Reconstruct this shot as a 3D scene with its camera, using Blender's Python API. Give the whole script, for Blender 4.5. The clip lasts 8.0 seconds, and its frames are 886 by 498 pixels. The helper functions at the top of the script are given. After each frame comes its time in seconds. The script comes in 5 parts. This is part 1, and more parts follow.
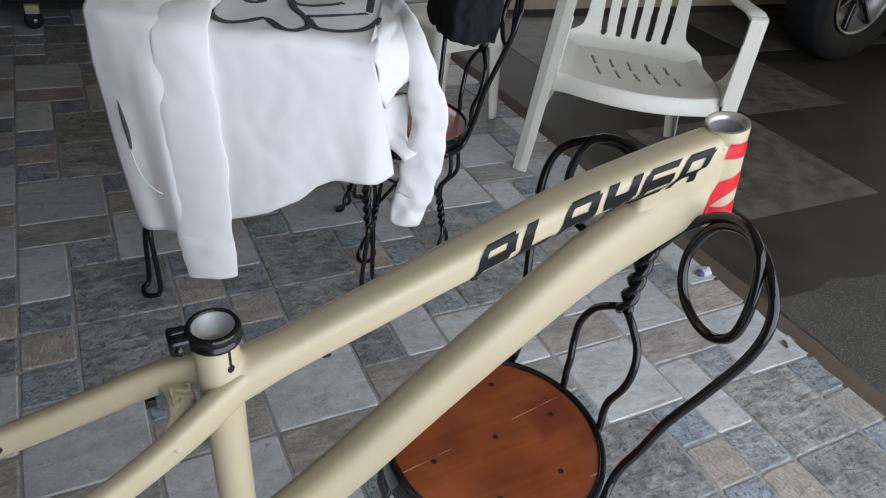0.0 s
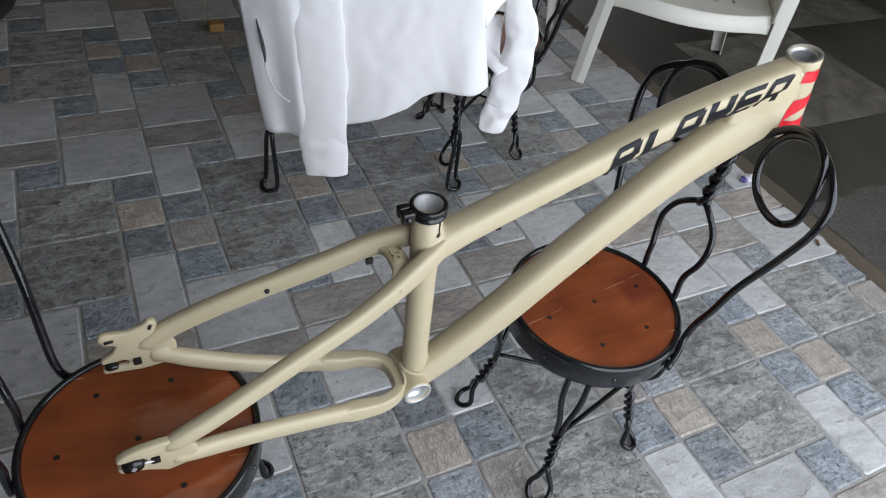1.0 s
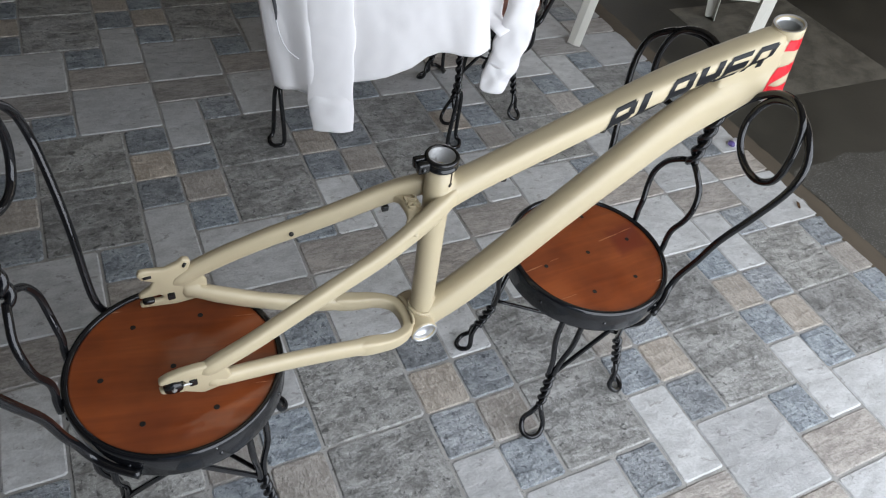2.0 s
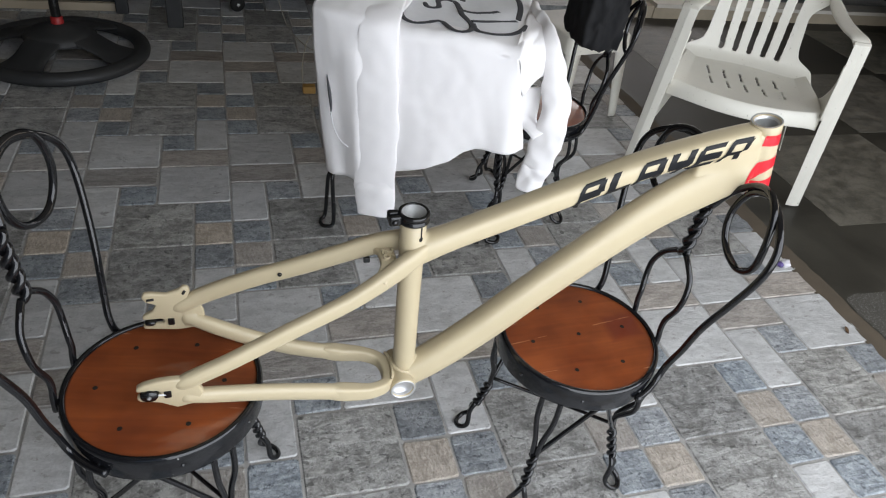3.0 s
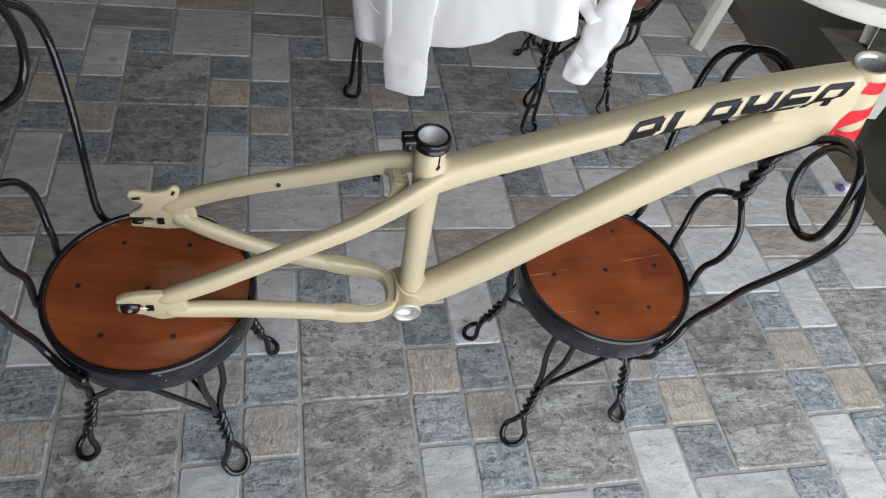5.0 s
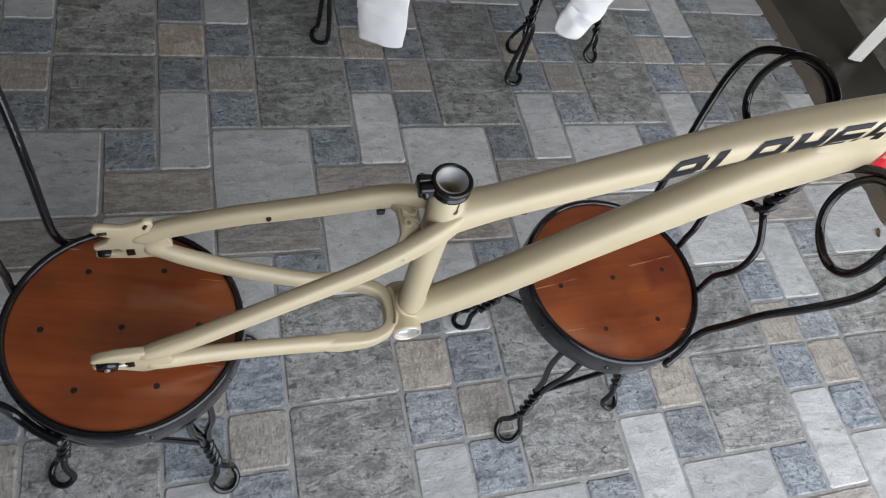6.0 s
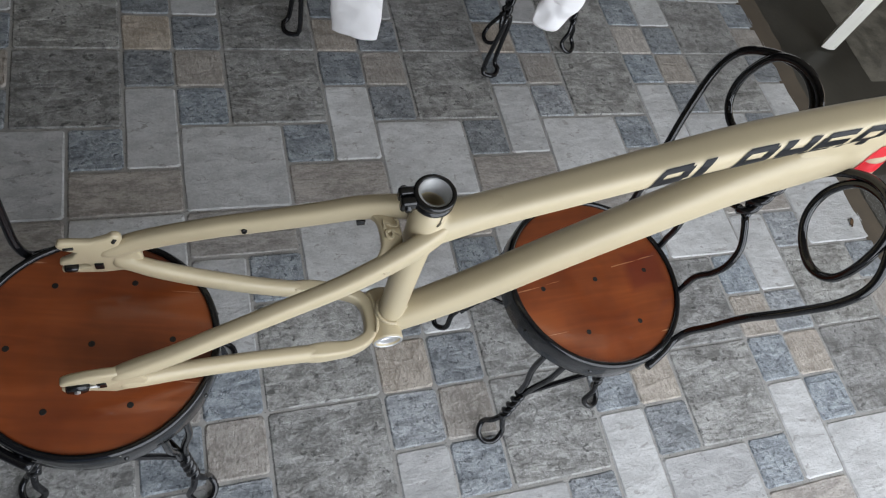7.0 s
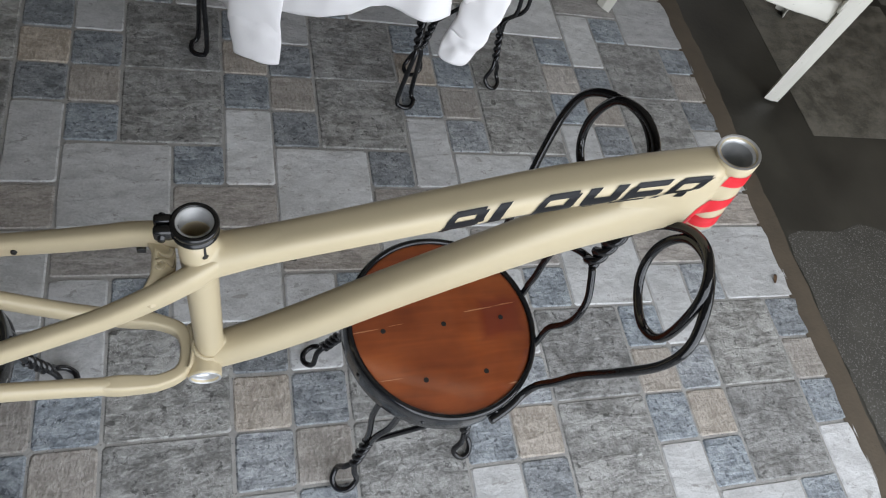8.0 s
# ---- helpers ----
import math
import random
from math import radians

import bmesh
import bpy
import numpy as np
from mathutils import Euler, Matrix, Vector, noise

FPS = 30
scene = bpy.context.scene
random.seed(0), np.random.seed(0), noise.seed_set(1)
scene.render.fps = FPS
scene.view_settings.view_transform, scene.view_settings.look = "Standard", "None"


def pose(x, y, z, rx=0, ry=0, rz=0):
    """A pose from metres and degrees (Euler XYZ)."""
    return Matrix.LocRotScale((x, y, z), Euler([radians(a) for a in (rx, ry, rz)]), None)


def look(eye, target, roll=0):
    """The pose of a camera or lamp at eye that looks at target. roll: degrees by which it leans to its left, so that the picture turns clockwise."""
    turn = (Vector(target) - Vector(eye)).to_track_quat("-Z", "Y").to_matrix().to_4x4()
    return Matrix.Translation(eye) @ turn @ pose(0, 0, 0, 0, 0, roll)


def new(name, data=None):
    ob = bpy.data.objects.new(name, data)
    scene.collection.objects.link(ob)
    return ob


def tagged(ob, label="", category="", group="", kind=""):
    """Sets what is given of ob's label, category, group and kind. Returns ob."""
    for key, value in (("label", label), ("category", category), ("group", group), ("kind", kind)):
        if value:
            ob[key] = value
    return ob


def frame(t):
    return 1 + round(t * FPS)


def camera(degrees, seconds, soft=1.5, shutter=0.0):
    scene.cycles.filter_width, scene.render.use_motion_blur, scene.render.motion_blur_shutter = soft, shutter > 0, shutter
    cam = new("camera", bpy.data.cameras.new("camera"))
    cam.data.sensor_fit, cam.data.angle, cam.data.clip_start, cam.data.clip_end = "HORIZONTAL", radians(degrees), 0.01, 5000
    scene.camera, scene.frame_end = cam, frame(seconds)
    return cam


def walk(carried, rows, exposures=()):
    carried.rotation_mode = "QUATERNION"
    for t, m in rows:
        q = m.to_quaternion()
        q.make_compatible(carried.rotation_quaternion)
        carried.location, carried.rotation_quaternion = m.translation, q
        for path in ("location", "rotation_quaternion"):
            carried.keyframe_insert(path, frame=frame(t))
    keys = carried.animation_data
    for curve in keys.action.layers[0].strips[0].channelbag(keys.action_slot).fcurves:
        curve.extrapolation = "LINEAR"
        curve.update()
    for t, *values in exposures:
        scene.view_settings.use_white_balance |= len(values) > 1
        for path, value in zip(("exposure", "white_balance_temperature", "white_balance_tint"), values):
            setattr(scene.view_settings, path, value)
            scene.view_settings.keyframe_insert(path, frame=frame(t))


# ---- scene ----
cam = camera(65.0, 8.0, soft=1.15)
PATH = [
    (0, (0.188, -0.819, 1.014), (1.039, 0.585, -0.128), 8.6),
    (0.5, (0.071, -0.884, 1.119), (0.846, 0.503, -0.096), 7.9),
    (1, (-0.054, -0.914, 1.117), (0.714, 0.346, -0.234), 9.6),
    (1.5, (-0.136, -0.926, 1.147), (0.647, 0.238, -0.279), 10.9),
    (1.7, (-0.147, -0.934, 1.152), (0.674, 0.205, -0.273), 12.0),
    (2.8, (0.028, -1.111, 1.159), (0.57, 0.329, -0.118), 9.9),
    (3, (0.015, -1.141, 1.152), (0.575, 0.365, -0.04), 8.7),
    (3.5, (-0.033, -1.179, 1.175), (0.572, 0.325, 0.005), 7.4),
    (4, (-0.026, -1.19, 1.138), (0.604, 0.283, -0.06), 9.3),
    (4.5, (0.072, -1.094, 1.175), (0.529, 0.305, -0.18), 13.0),
    (4.7, (0.076, -1.059, 1.163), (0.502, 0.27, -0.269), 12.8),
    (5.8, (0.042, -0.763, 1.182), (0.611, 0.177, -0.49), 23.0),
    (6, (0.024, -0.757, 1.187), (0.609, 0.152, -0.496), 24.6),
    (6.5, (0.0, -0.733, 1.178), (0.621, 0.142, -0.51), 26.5),
    (7, (0.023, -0.715, 1.184), (0.676, 0.129, -0.508), 28.1),
    (7.5, (0.142, -0.732, 1.203), (0.805, 0.146, -0.467), 28.7),
    (8, (0.266, -0.731, 1.204), (0.905, 0.197, -0.448), 28.7),
]
walk(cam, [(t, look(eye, target, roll)) for t, eye, target, roll in PATH], exposures=[(0.0, -0.26, 6350, 14), (1.0, -0.15, 6350, 14), (1.7, -0.02, 6400, 14), (2.8, 0.05, 6650, 14), (4.7, 0.01, 6650, 14), (6.0, -0.08, 6550, 14), (8.0, -0.13, 6550, 14)])

# ---- light ----
world = bpy.data.worlds.new("world")
scene.world = world
world.use_nodes = True
wn = world.node_tree
sky = wn.nodes.new("ShaderNodeTexSky")
sky.sky_type, sky.sun_disc = "NISHITA", False
sky.sun_elevation, sky.sun_rotation = radians(48), radians(20)
wn.links.new(sky.outputs[0], wn.nodes["Background"].inputs[0])
wn.nodes["Background"].inputs[1].default_value = 0.08

sun = new("sun", bpy.data.lights.new("sun", "SUN"))
sun.data.energy, sun.data.angle, sun.data.color = 2.0, radians(0.6), (1, 0.95, 0.88)
sun.matrix_world = look((0.7, 2.0, 2.4), (0, 0, 0))


def opening_light(name, eye, target, width, height, power, colour, spread=180):
    lamp = new(name, bpy.data.lights.new(name, "AREA"))
    lamp.data.shape, lamp.data.size, lamp.data.size_y = "RECTANGLE", width, height
    lamp.data.energy, lamp.data.color, lamp.data.spread = power, colour, radians(spread)
    lamp.matrix_world = look(eye, target)


opening_light("daylight_gate", (1.30, -1.46, 1.0), (1.12, 0, 0.42), 2.9, 1.9, 71, (0.87, 0.945, 1.0))
opening_light("daylight_side", (5.9, 0.3, 1.2), (0, 0.3, 1.0), 3.0, 2.0, 20, (1.0, 0.84, 0.58))
opening_light("daylight_yard", (3.8, 4.55, 1.58), (3.3, 1.5, 0.2), 3.4, 1.3, 12, (1.0, 0.96, 0.88), 120)


# ---- materials ----
def material(name, colour, rough=0.5, metal=0.0, spread=0.12, scale=20, bump=0.15, bump_scale=120, coat=0.0, speck=None, random_spread=0.0, depth=0.002):
    """Principled paint with stains at a coarse scale, grain at a fine one and a little relief."""
    m = bpy.data.materials.new(name)
    m.use_nodes = True
    n, l = m.node_tree.nodes, m.node_tree.links
    b = n["Principled BSDF"]
    b.inputs["Metallic"].default_value, b.inputs["Coat Weight"].default_value = metal, coat
    pos = n.new("ShaderNodeNewGeometry")
    coarse, fine = n.new("ShaderNodeTexNoise"), n.new("ShaderNodeTexNoise")
    for t, s, d in ((coarse, scale, 4), (fine, bump_scale, 3)):
        t.inputs["Scale"].default_value, t.inputs["Detail"].default_value = s, d
        l.new(pos.outputs["Position"], t.inputs["Vector"])
    mix = n.new("ShaderNodeMix")
    mix.data_type = "RGBA"
    mix.inputs["A"].default_value = (*[c * (1 - spread) for c in colour], 1)
    mix.inputs["B"].default_value = (*[min(1, c * (1 + spread)) for c in colour], 1)
    l.new(coarse.outputs["Fac"], mix.inputs["Factor"])
    out = mix.outputs["Result"]
    if speck:
        ramp, mix2 = n.new("ShaderNodeValToRGB"), n.new("ShaderNodeMix")
        ramp.color_ramp.elements[0].position, ramp.color_ramp.elements[1].position = speck[1], speck[2]
        mix2.data_type = "RGBA"
        l.new(fine.outputs["Fac"], ramp.inputs["Fac"])
        l.new(ramp.outputs["Color"], mix2.inputs["Factor"])
        mix2.inputs["B"].default_value = (*speck[0], 1)
        l.new(out, mix2.inputs["A"])
        out = mix2.outputs["Result"]
    if random_spread:
        info, hsv, add, mul = n.new("ShaderNodeObjectInfo"), n.new("ShaderNodeHueSaturation"), n.new("ShaderNodeMath"), n.new("ShaderNodeMapRange")
        add.inputs[1].default_value = 0
        fract = n.new("ShaderNodeMath")
        fract.operation = "FRACT"
        l.new(info.outputs["Random"], add.inputs[0])
        l.new(pos.outputs["Random Per Island"], add.inputs[1])
        l.new(add.outputs[0], fract.inputs[0])
        l.new(fract.outputs[0], mul.inputs["Value"])
        mul.inputs["To Min"].default_value, mul.inputs["To Max"].default_value = 1 - random_spread, 1 + random_spread
        l.new(mul.outputs[0], hsv.inputs["Value"])
        l.new(out, hsv.inputs["Color"])
        out = hsv.outputs["Color"]
    l.new(out, b.inputs["Base Color"])
    rmap = n.new("ShaderNodeMapRange")
    rmap.inputs["To Min"].default_value, rmap.inputs["To Max"].default_value = max(0.02, rough * 0.8), min(1, rough * 1.2)
    l.new(coarse.outputs["Fac"], rmap.inputs["Value"])
    l.new(rmap.outputs[0], b.inputs["Roughness"])
    bp = n.new("ShaderNodeBump")
    bp.inputs["Strength"].default_value, bp.inputs["Distance"].default_value = bump, depth
    l.new(fine.outputs["Fac"], bp.inputs["Height"])
    l.new(bp.outputs[0], b.inputs["Normal"])
    return m


def stone(name, light, dark, scale, bump, rough=0.36, stretch=(1, 1, 1), low=0.445, high=0.562, vein=None, speck=None, fleck=(4.5, 0.60, 0.645)):
    """Glazed slate-look tile: cloudy two-tone body, thin veins, pits and an uneven split surface."""
    m = bpy.data.materials.new(name)
    m.use_nodes = True
    n, l = m.node_tree.nodes, m.node_tree.links
    b = n["Principled BSDF"]

    def math_node(op, a, b_=None, c=None):
        q = n.new("ShaderNodeMath")
        q.operation = op
        for k, v in enumerate((a, b_, c)):
            if v is None:
                continue
            if isinstance(v, (int, float)):
                q.inputs[k].default_value = v
            else:
                l.new(v, q.inputs[k])
        return q.outputs[0]

    def noise_node(s, d, r, warp=0.0, vector=None):
        t = n.new("ShaderNodeTexNoise")
        t.inputs["Scale"].default_value, t.inputs["Detail"].default_value, t.inputs["Roughness"].default_value, t.inputs["Distortion"].default_value = s, d, r, warp
        l.new(vector, t.inputs["Vector"])
        return t.outputs["Fac"]

    def step(v, a, b_, lo=0.0, hi=1.0):
        q = n.new("ShaderNodeMapRange")
        q.inputs["From Min"].default_value, q.inputs["From Max"].default_value = a, b_
        q.inputs["To Min"].default_value, q.inputs["To Max"].default_value = lo, hi
        l.new(v, q.inputs["Value"])
        return q.outputs[0]

    def over(below, colour, amount):
        q = n.new("ShaderNodeMix")
        q.data_type = "RGBA"
        l.new(amount, q.inputs["Factor"])
        l.new(below, q.inputs["A"])
        q.inputs["B"].default_value = (*colour, 1)
        return q.outputs["Result"]

    pos, info = n.new("ShaderNodeNewGeometry"), n.new("ShaderNodeObjectInfo")
    chance = math_node("FRACT", math_node("ADD", info.outputs["Random"], pos.outputs["Random Per Island"]))
    mapping = n.new("ShaderNodeMapping")
    mapping.inputs["Scale"].default_value = stretch
    mapping.inputs["Rotation"].default_value = (0, 0, 0.75)
    l.new(pos.outputs["Position"], mapping.inputs["Vector"])
    vec, plain = mapping.outputs[0], pos.outputs["Position"]
    big, mid, grain = noise_node(scale, 5, 0.6, 0.4, vec), noise_node(scale * 3.4, 7, 0.66, 0.25, vec), noise_node(190, 4, 0.65, 0.0, plain)
    split = n.new("ShaderNodeMapping")
    split.inputs["Scale"].default_value, split.inputs["Rotation"].default_value = (1.0, 3.2, 1.0), (0, 0, -0.85)
    l.new(pos.outputs["Position"], split.inputs["Vector"])
    strata = noise_node(scale * 0.8, 4, 0.55, 0.7, split.outputs[0])
    tone = math_node("ADD", math_node("MULTIPLY", big, 0.24), math_node("ADD", math_node("MULTIPLY", math_node("ADD", math_node("MULTIPLY", mid, 0.62), math_node("MULTIPLY", strata, 0.38)), 0.54), math_node("MULTIPLY", grain, 0.22)))
    ramp = n.new("ShaderNodeValToRGB")
    ramp.color_ramp.elements[0].position, ramp.color_ramp.elements[1].position = low, high
    ramp.color_ramp.elements[0].color, ramp.color_ramp.elements[1].color = (*dark, 1), (*light, 1)
    l.new(tone, ramp.inputs["Fac"])
    colour = ramp.outputs["Color"]
    if vein:
        ridge = math_node("ABSOLUTE", math_node("SUBTRACT", noise_node(scale * 2.4, 4, 0.6, 1.4, vec), 0.5))
        mask = math_node("MULTIPLY", step(ridge, 0.016, 0.004), step(big, 0.46, 0.54))
        colour = over(colour, vein, math_node("MULTIPLY", mask, 0.85))
    if speck:
        colour = over(colour, speck, step(noise_node(scale * fleck[0], 5, 0.68, 0.4, vec), fleck[1], fleck[2], 0.0, 0.85))
    hsv = n.new("ShaderNodeHueSaturation")
    l.new(step(chance, 0, 1, 0.84, 1.16), hsv.inputs["Value"])
    l.new(step(info.outputs["Random"], 0, 1, 0.6, 1.2), hsv.inputs["Saturation"])
    l.new(colour, hsv.inputs["Color"])
    l.new(hsv.outputs["Color"], b.inputs["Base Color"])
    l.new(step(mid, 0.3, 0.7, rough - 0.12, rough + 0.16), b.inputs["Roughness"])
    bp, bp2 = n.new("ShaderNodeBump"), n.new("ShaderNodeBump")
    bp.inputs["Strength"].default_value, bp.inputs["Distance"].default_value = bump, 0.0085
    bp2.inputs["Strength"].default_value, bp2.inputs["Distance"].default_value = 0.7, 0.0016
    l.new(math_node("ADD", math_node("MULTIPLY", mid, 0.55), math_node("MULTIPLY", strata, 0.6)), bp.inputs["Height"])
    l.new(grain, bp2.inputs["Height"])
    l.new(bp.outputs[0], bp2.inputs["Normal"])
    l.new(bp2.outputs[0], b.inputs["Normal"])
    return m


def wood_material(name="varnished_wood", patch=False):
    m = bpy.data.materials.new(name)
    m.use_nodes = True
    n, l = m.node_tree.nodes, m.node_tree.links
    b = n["Principled BSDF"]
    pos, mapping = n.new("ShaderNodeTexCoord"), n.new("ShaderNodeMapping")
    mapping.inputs["Scale"].default_value = (2.2, 22, 6)
    mapping.inputs["Rotation"].default_value = (0, 0, 0.12)
    l.new(pos.outputs["Object"], mapping.inputs["Vector"])
    grain, blot = n.new("ShaderNodeTexNoise"), n.new("ShaderNodeTexNoise")
    grain.inputs["Scale"].default_value, grain.inputs["Detail"].default_value, grain.inputs["Distortion"].default_value = 3.5, 6, 0.6
    l.new(mapping.outputs[0], grain.inputs["Vector"])
    blot.inputs["Scale"].default_value, blot.inputs["Detail"].default_value = 9, 3
    l.new(pos.outputs["Object"], blot.inputs["Vector"])
    ramp = n.new("ShaderNodeValToRGB")
    ramp.color_ramp.elements[0].position, ramp.color_ramp.elements[1].position = 0.15, 0.85
    ramp.color_ramp.elements[0].color, ramp.color_ramp.elements[1].color = (0.190, 0.040, 0.011, 1), (0.330, 0.082, 0.020, 1)
    l.new(grain.outputs["Fac"], ramp.inputs["Fac"])
    mix, r2 = n.new("ShaderNodeMix"), n.new("ShaderNodeValToRGB")
    mix.data_type, mix.blend_type = "RGBA", "MULTIPLY"
    r2.color_ramp.elements[0].position, r2.color_ramp.elements[1].position = 0.3, 0.6
    r2.color_ramp.elements[0].color = (0.55, 0.45, 0.42, 1)
    l.new(blot.outputs["Fac"], r2.inputs["Fac"])
    mix.inputs["Factor"].default_value = 1
    l.new(ramp.outputs["Color"], mix.inputs["A"])
    l.new(r2.outputs["Color"], mix.inputs["B"])
    scratch, cut, pale, lines = n.new("ShaderNodeTexNoise"), n.new("ShaderNodeValToRGB"), n.new("ShaderNodeMix"), n.new("ShaderNodeMapping")
    lines.inputs["Scale"].default_value, lines.inputs["Rotation"].default_value = (5, 120, 5), (0, 0, 0.5)
    l.new(pos.outputs["Object"], lines.inputs["Vector"])
    l.new(lines.outputs[0], scratch.inputs["Vector"])
    scratch.inputs["Scale"].default_value, scratch.inputs["Detail"].default_value = 1.6, 3
    cut.color_ramp.elements[0].position, cut.color_ramp.elements[1].position = 0.70, 0.74
    l.new(scratch.outputs["Fac"], cut.inputs["Fac"])
    pale.data_type = "RGBA"
    pale.inputs["B"].default_value = (0.55, 0.30, 0.18, 1)
    l.new(cut.outputs["Color"], pale.inputs["Factor"])
    l.new(mix.outputs["Result"], pale.inputs["A"])
    out = pale.outputs["Result"]

    def number(op, *values):
        q = n.new("ShaderNodeMath")
        q.operation = op
        for k, v in enumerate(values):
            if isinstance(v, (int, float)):
                q.inputs[k].default_value = v
            else:
                l.new(v, q.inputs[k])
        return q.outputs[0]

    def blend(below, colour, amount):
        q = n.new("ShaderNodeMix")
        q.data_type = "RGBA"
        l.new(amount, q.inputs["Factor"])
        l.new(below, q.inputs["A"])
        q.inputs["B"].default_value = (*colour, 1)
        return q.outputs["Result"]

    if patch:
        xyz = n.new("ShaderNodeSeparateXYZ")
        l.new(pos.outputs["Object"], xyz.inputs[0])
        wob = number("MULTIPLY", number("SUBTRACT", blot.outputs["Fac"], 0.5), 0.05)
        x, y = number("ADD", xyz.outputs[0], wob), number("ADD", xyz.outputs[1], wob)
        far_x = number("ABSOLUTE", number("SUBTRACT", x, 0.094))
        far_y = number("ABSOLUTE", number("SUBTRACT", y, 0.004))
        mask = n.new("ShaderNodeMapRange")
        mask.inputs["From Min"].default_value, mask.inputs["From Max"].default_value = 1.15, 0.75
        l.new(number("MAXIMUM", number("DIVIDE", far_x, 0.034), number("DIVIDE", far_y, 0.030)), mask.inputs["Value"])
        out = blend(out, (0.150, 0.022, 0.010), number("MULTIPLY", mask.outputs[0], 0.75))
        line = number("ABSOLUTE", number("SUBTRACT", number("ADD", xyz.outputs[1], number("MULTIPLY", wob, 0.12)), number("ADD", number("MULTIPLY", xyz.outputs[0], 0.10), 0.012)))
        thin = number("LESS_THAN", line, number("MULTIPLY", number("MAXIMUM", number("SUBTRACT", scratch.outputs["Fac"], 0.38), 0.0), 0.006))
        ends = number("GREATER_THAN", number("ABSOLUTE", number("SUBTRACT", xyz.outputs[0], -0.012)), 0.048)
        out = blend(out, (0.50, 0.24, 0.12), number("MULTIPLY", number("MULTIPLY", thin, ends), 0.8))
    l.new(out, b.inputs["Base Color"])
    b.inputs["Roughness"].default_value, b.inputs["Coat Weight"].default_value, b.inputs["Coat Roughness"].default_value = 0.30, 0.8, 0.06
    bp = n.new("ShaderNodeBump")
    bp.inputs["Strength"].default_value, bp.inputs["Distance"].default_value = 0.08, 0.001
    l.new(grain.outputs["Fac"], bp.inputs["Height"])
    l.new(bp.outputs[0], b.inputs["Normal"])
    return m


TILE = {
    "slate": stone("slate_tile", (0.385, 0.380, 0.362), (0.165, 0.162, 0.152), 16, 1.0, stretch=(1, 1.12, 1), vein=(0.50, 0.50, 0.48), speck=(0.070, 0.068, 0.064), fleck=(3.0, 0.585, 0.64)),
    "white": stone("white_tile", (0.555, 0.555, 0.548), (0.405, 0.405, 0.398), 10, 0.6, stretch=(1, 1.6, 1), speck=(0.299, 0.286, 0.273), fleck=(3.2, 0.60, 0.64)),
    "blue": stone("blue_tile", (0.335, 0.365, 0.388), (0.155, 0.173, 0.190), 24, 0.9, vein=(0.484, 0.502, 0.519), speck=(0.066, 0.0748, 0.088), fleck=(3.5, 0.57, 0.62)),
    "tan": stone("tan_tile", (0.519, 0.466, 0.405), (0.308, 0.268, 0.224), 18, 1.0, stretch=(2.6, 1, 1), vein=(0.229, 0.202, 0.176)),
    "brown": stone("brown_tile", (0.44, 0.405, 0.37), (0.238, 0.216, 0.194), 14, 0.55, stretch=(1, 2.8, 1), speck=(0.20, 0.18, 0.16), fleck=(3.0, 0.62, 0.68)),
}
GROUT = material("grout", (0.33, 0.32, 0.30), 0.85, spread=0.45, scale=26, bump=0.7, bump_scale=260, speck=((0.12, 0.12, 0.12), 0.62, 0.72))
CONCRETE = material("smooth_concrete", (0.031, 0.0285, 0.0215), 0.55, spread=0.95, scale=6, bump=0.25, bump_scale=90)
ROUGH_CONCRETE = material("rough_concrete", (0.056, 0.052, 0.043), 0.8, spread=0.6, scale=9, bump=0.7, bump_scale=240, speck=((0.17, 0.165, 0.15), 0.57, 0.66), depth=0.002)
CEMENT = material("brown_cement", (0.088, 0.068, 0.046), 0.85, spread=0.4, scale=18, bump=0.6, bump_scale=120)
OLD_SLAB = stone("old_slab", (0.155, 0.145, 0.120), (0.066, 0.062, 0.051), 7, 0.12, rough=0.5)
# unseen walls and ceiling: warm tones chosen for the light they bounce
PLASTER = material("plaster", (0.29, 0.26, 0.215), 0.9, spread=0.12, scale=3, bump=0.3)
CEILING = material("ceiling_paint", (0.52, 0.46, 0.36), 0.9, spread=0.1, scale=3)
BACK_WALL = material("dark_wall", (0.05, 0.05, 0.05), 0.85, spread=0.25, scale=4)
CREAM = material("cream_powder_coat", (0.485, 0.407, 0.266), 0.36, spread=0.05, scale=14, bump=0.05, bump_scale=600, depth=0.0006)
SILVER = material("machined_aluminium", (0.62, 0.62, 0.62), 0.42, metal=0.75, spread=0.08, scale=60, bump=0.05, bump_scale=400)
BORE = material("dull_reamed_aluminium", (0.42, 0.42, 0.41), 0.5, metal=0.35, spread=0.25, scale=90, bump=0.2, bump_scale=300)
BLACK_GLOSS = material("glossy_black_enamel", (0.007, 0.007, 0.008), 0.09, spread=0.3, scale=40, bump=0.28, bump_scale=75)
BLACK_RIM = material("worn_black_enamel", (0.007, 0.0075, 0.009), 0.11, spread=0.3, scale=30, bump=0.15, bump_scale=80, speck=((0.30, 0.29, 0.27), 0.735, 0.75))
BLACK_SATIN = material("anodised_black", (0.008, 0.008, 0.008), 0.16, spread=0.2, scale=50, bump=0.03)
DECAL = material("dark_vinyl", (0.008, 0.0085, 0.010), 0.38, spread=0.1, scale=40, bump=0.02)
DECAL.node_tree.nodes["Principled BSDF"].inputs["Specular IOR Level"].default_value = 0.2
RED = material("red_vinyl", (0.62, 0.012, 0.022), 0.35, spread=0.08, scale=40, bump=0.02)
WOOD = wood_material()
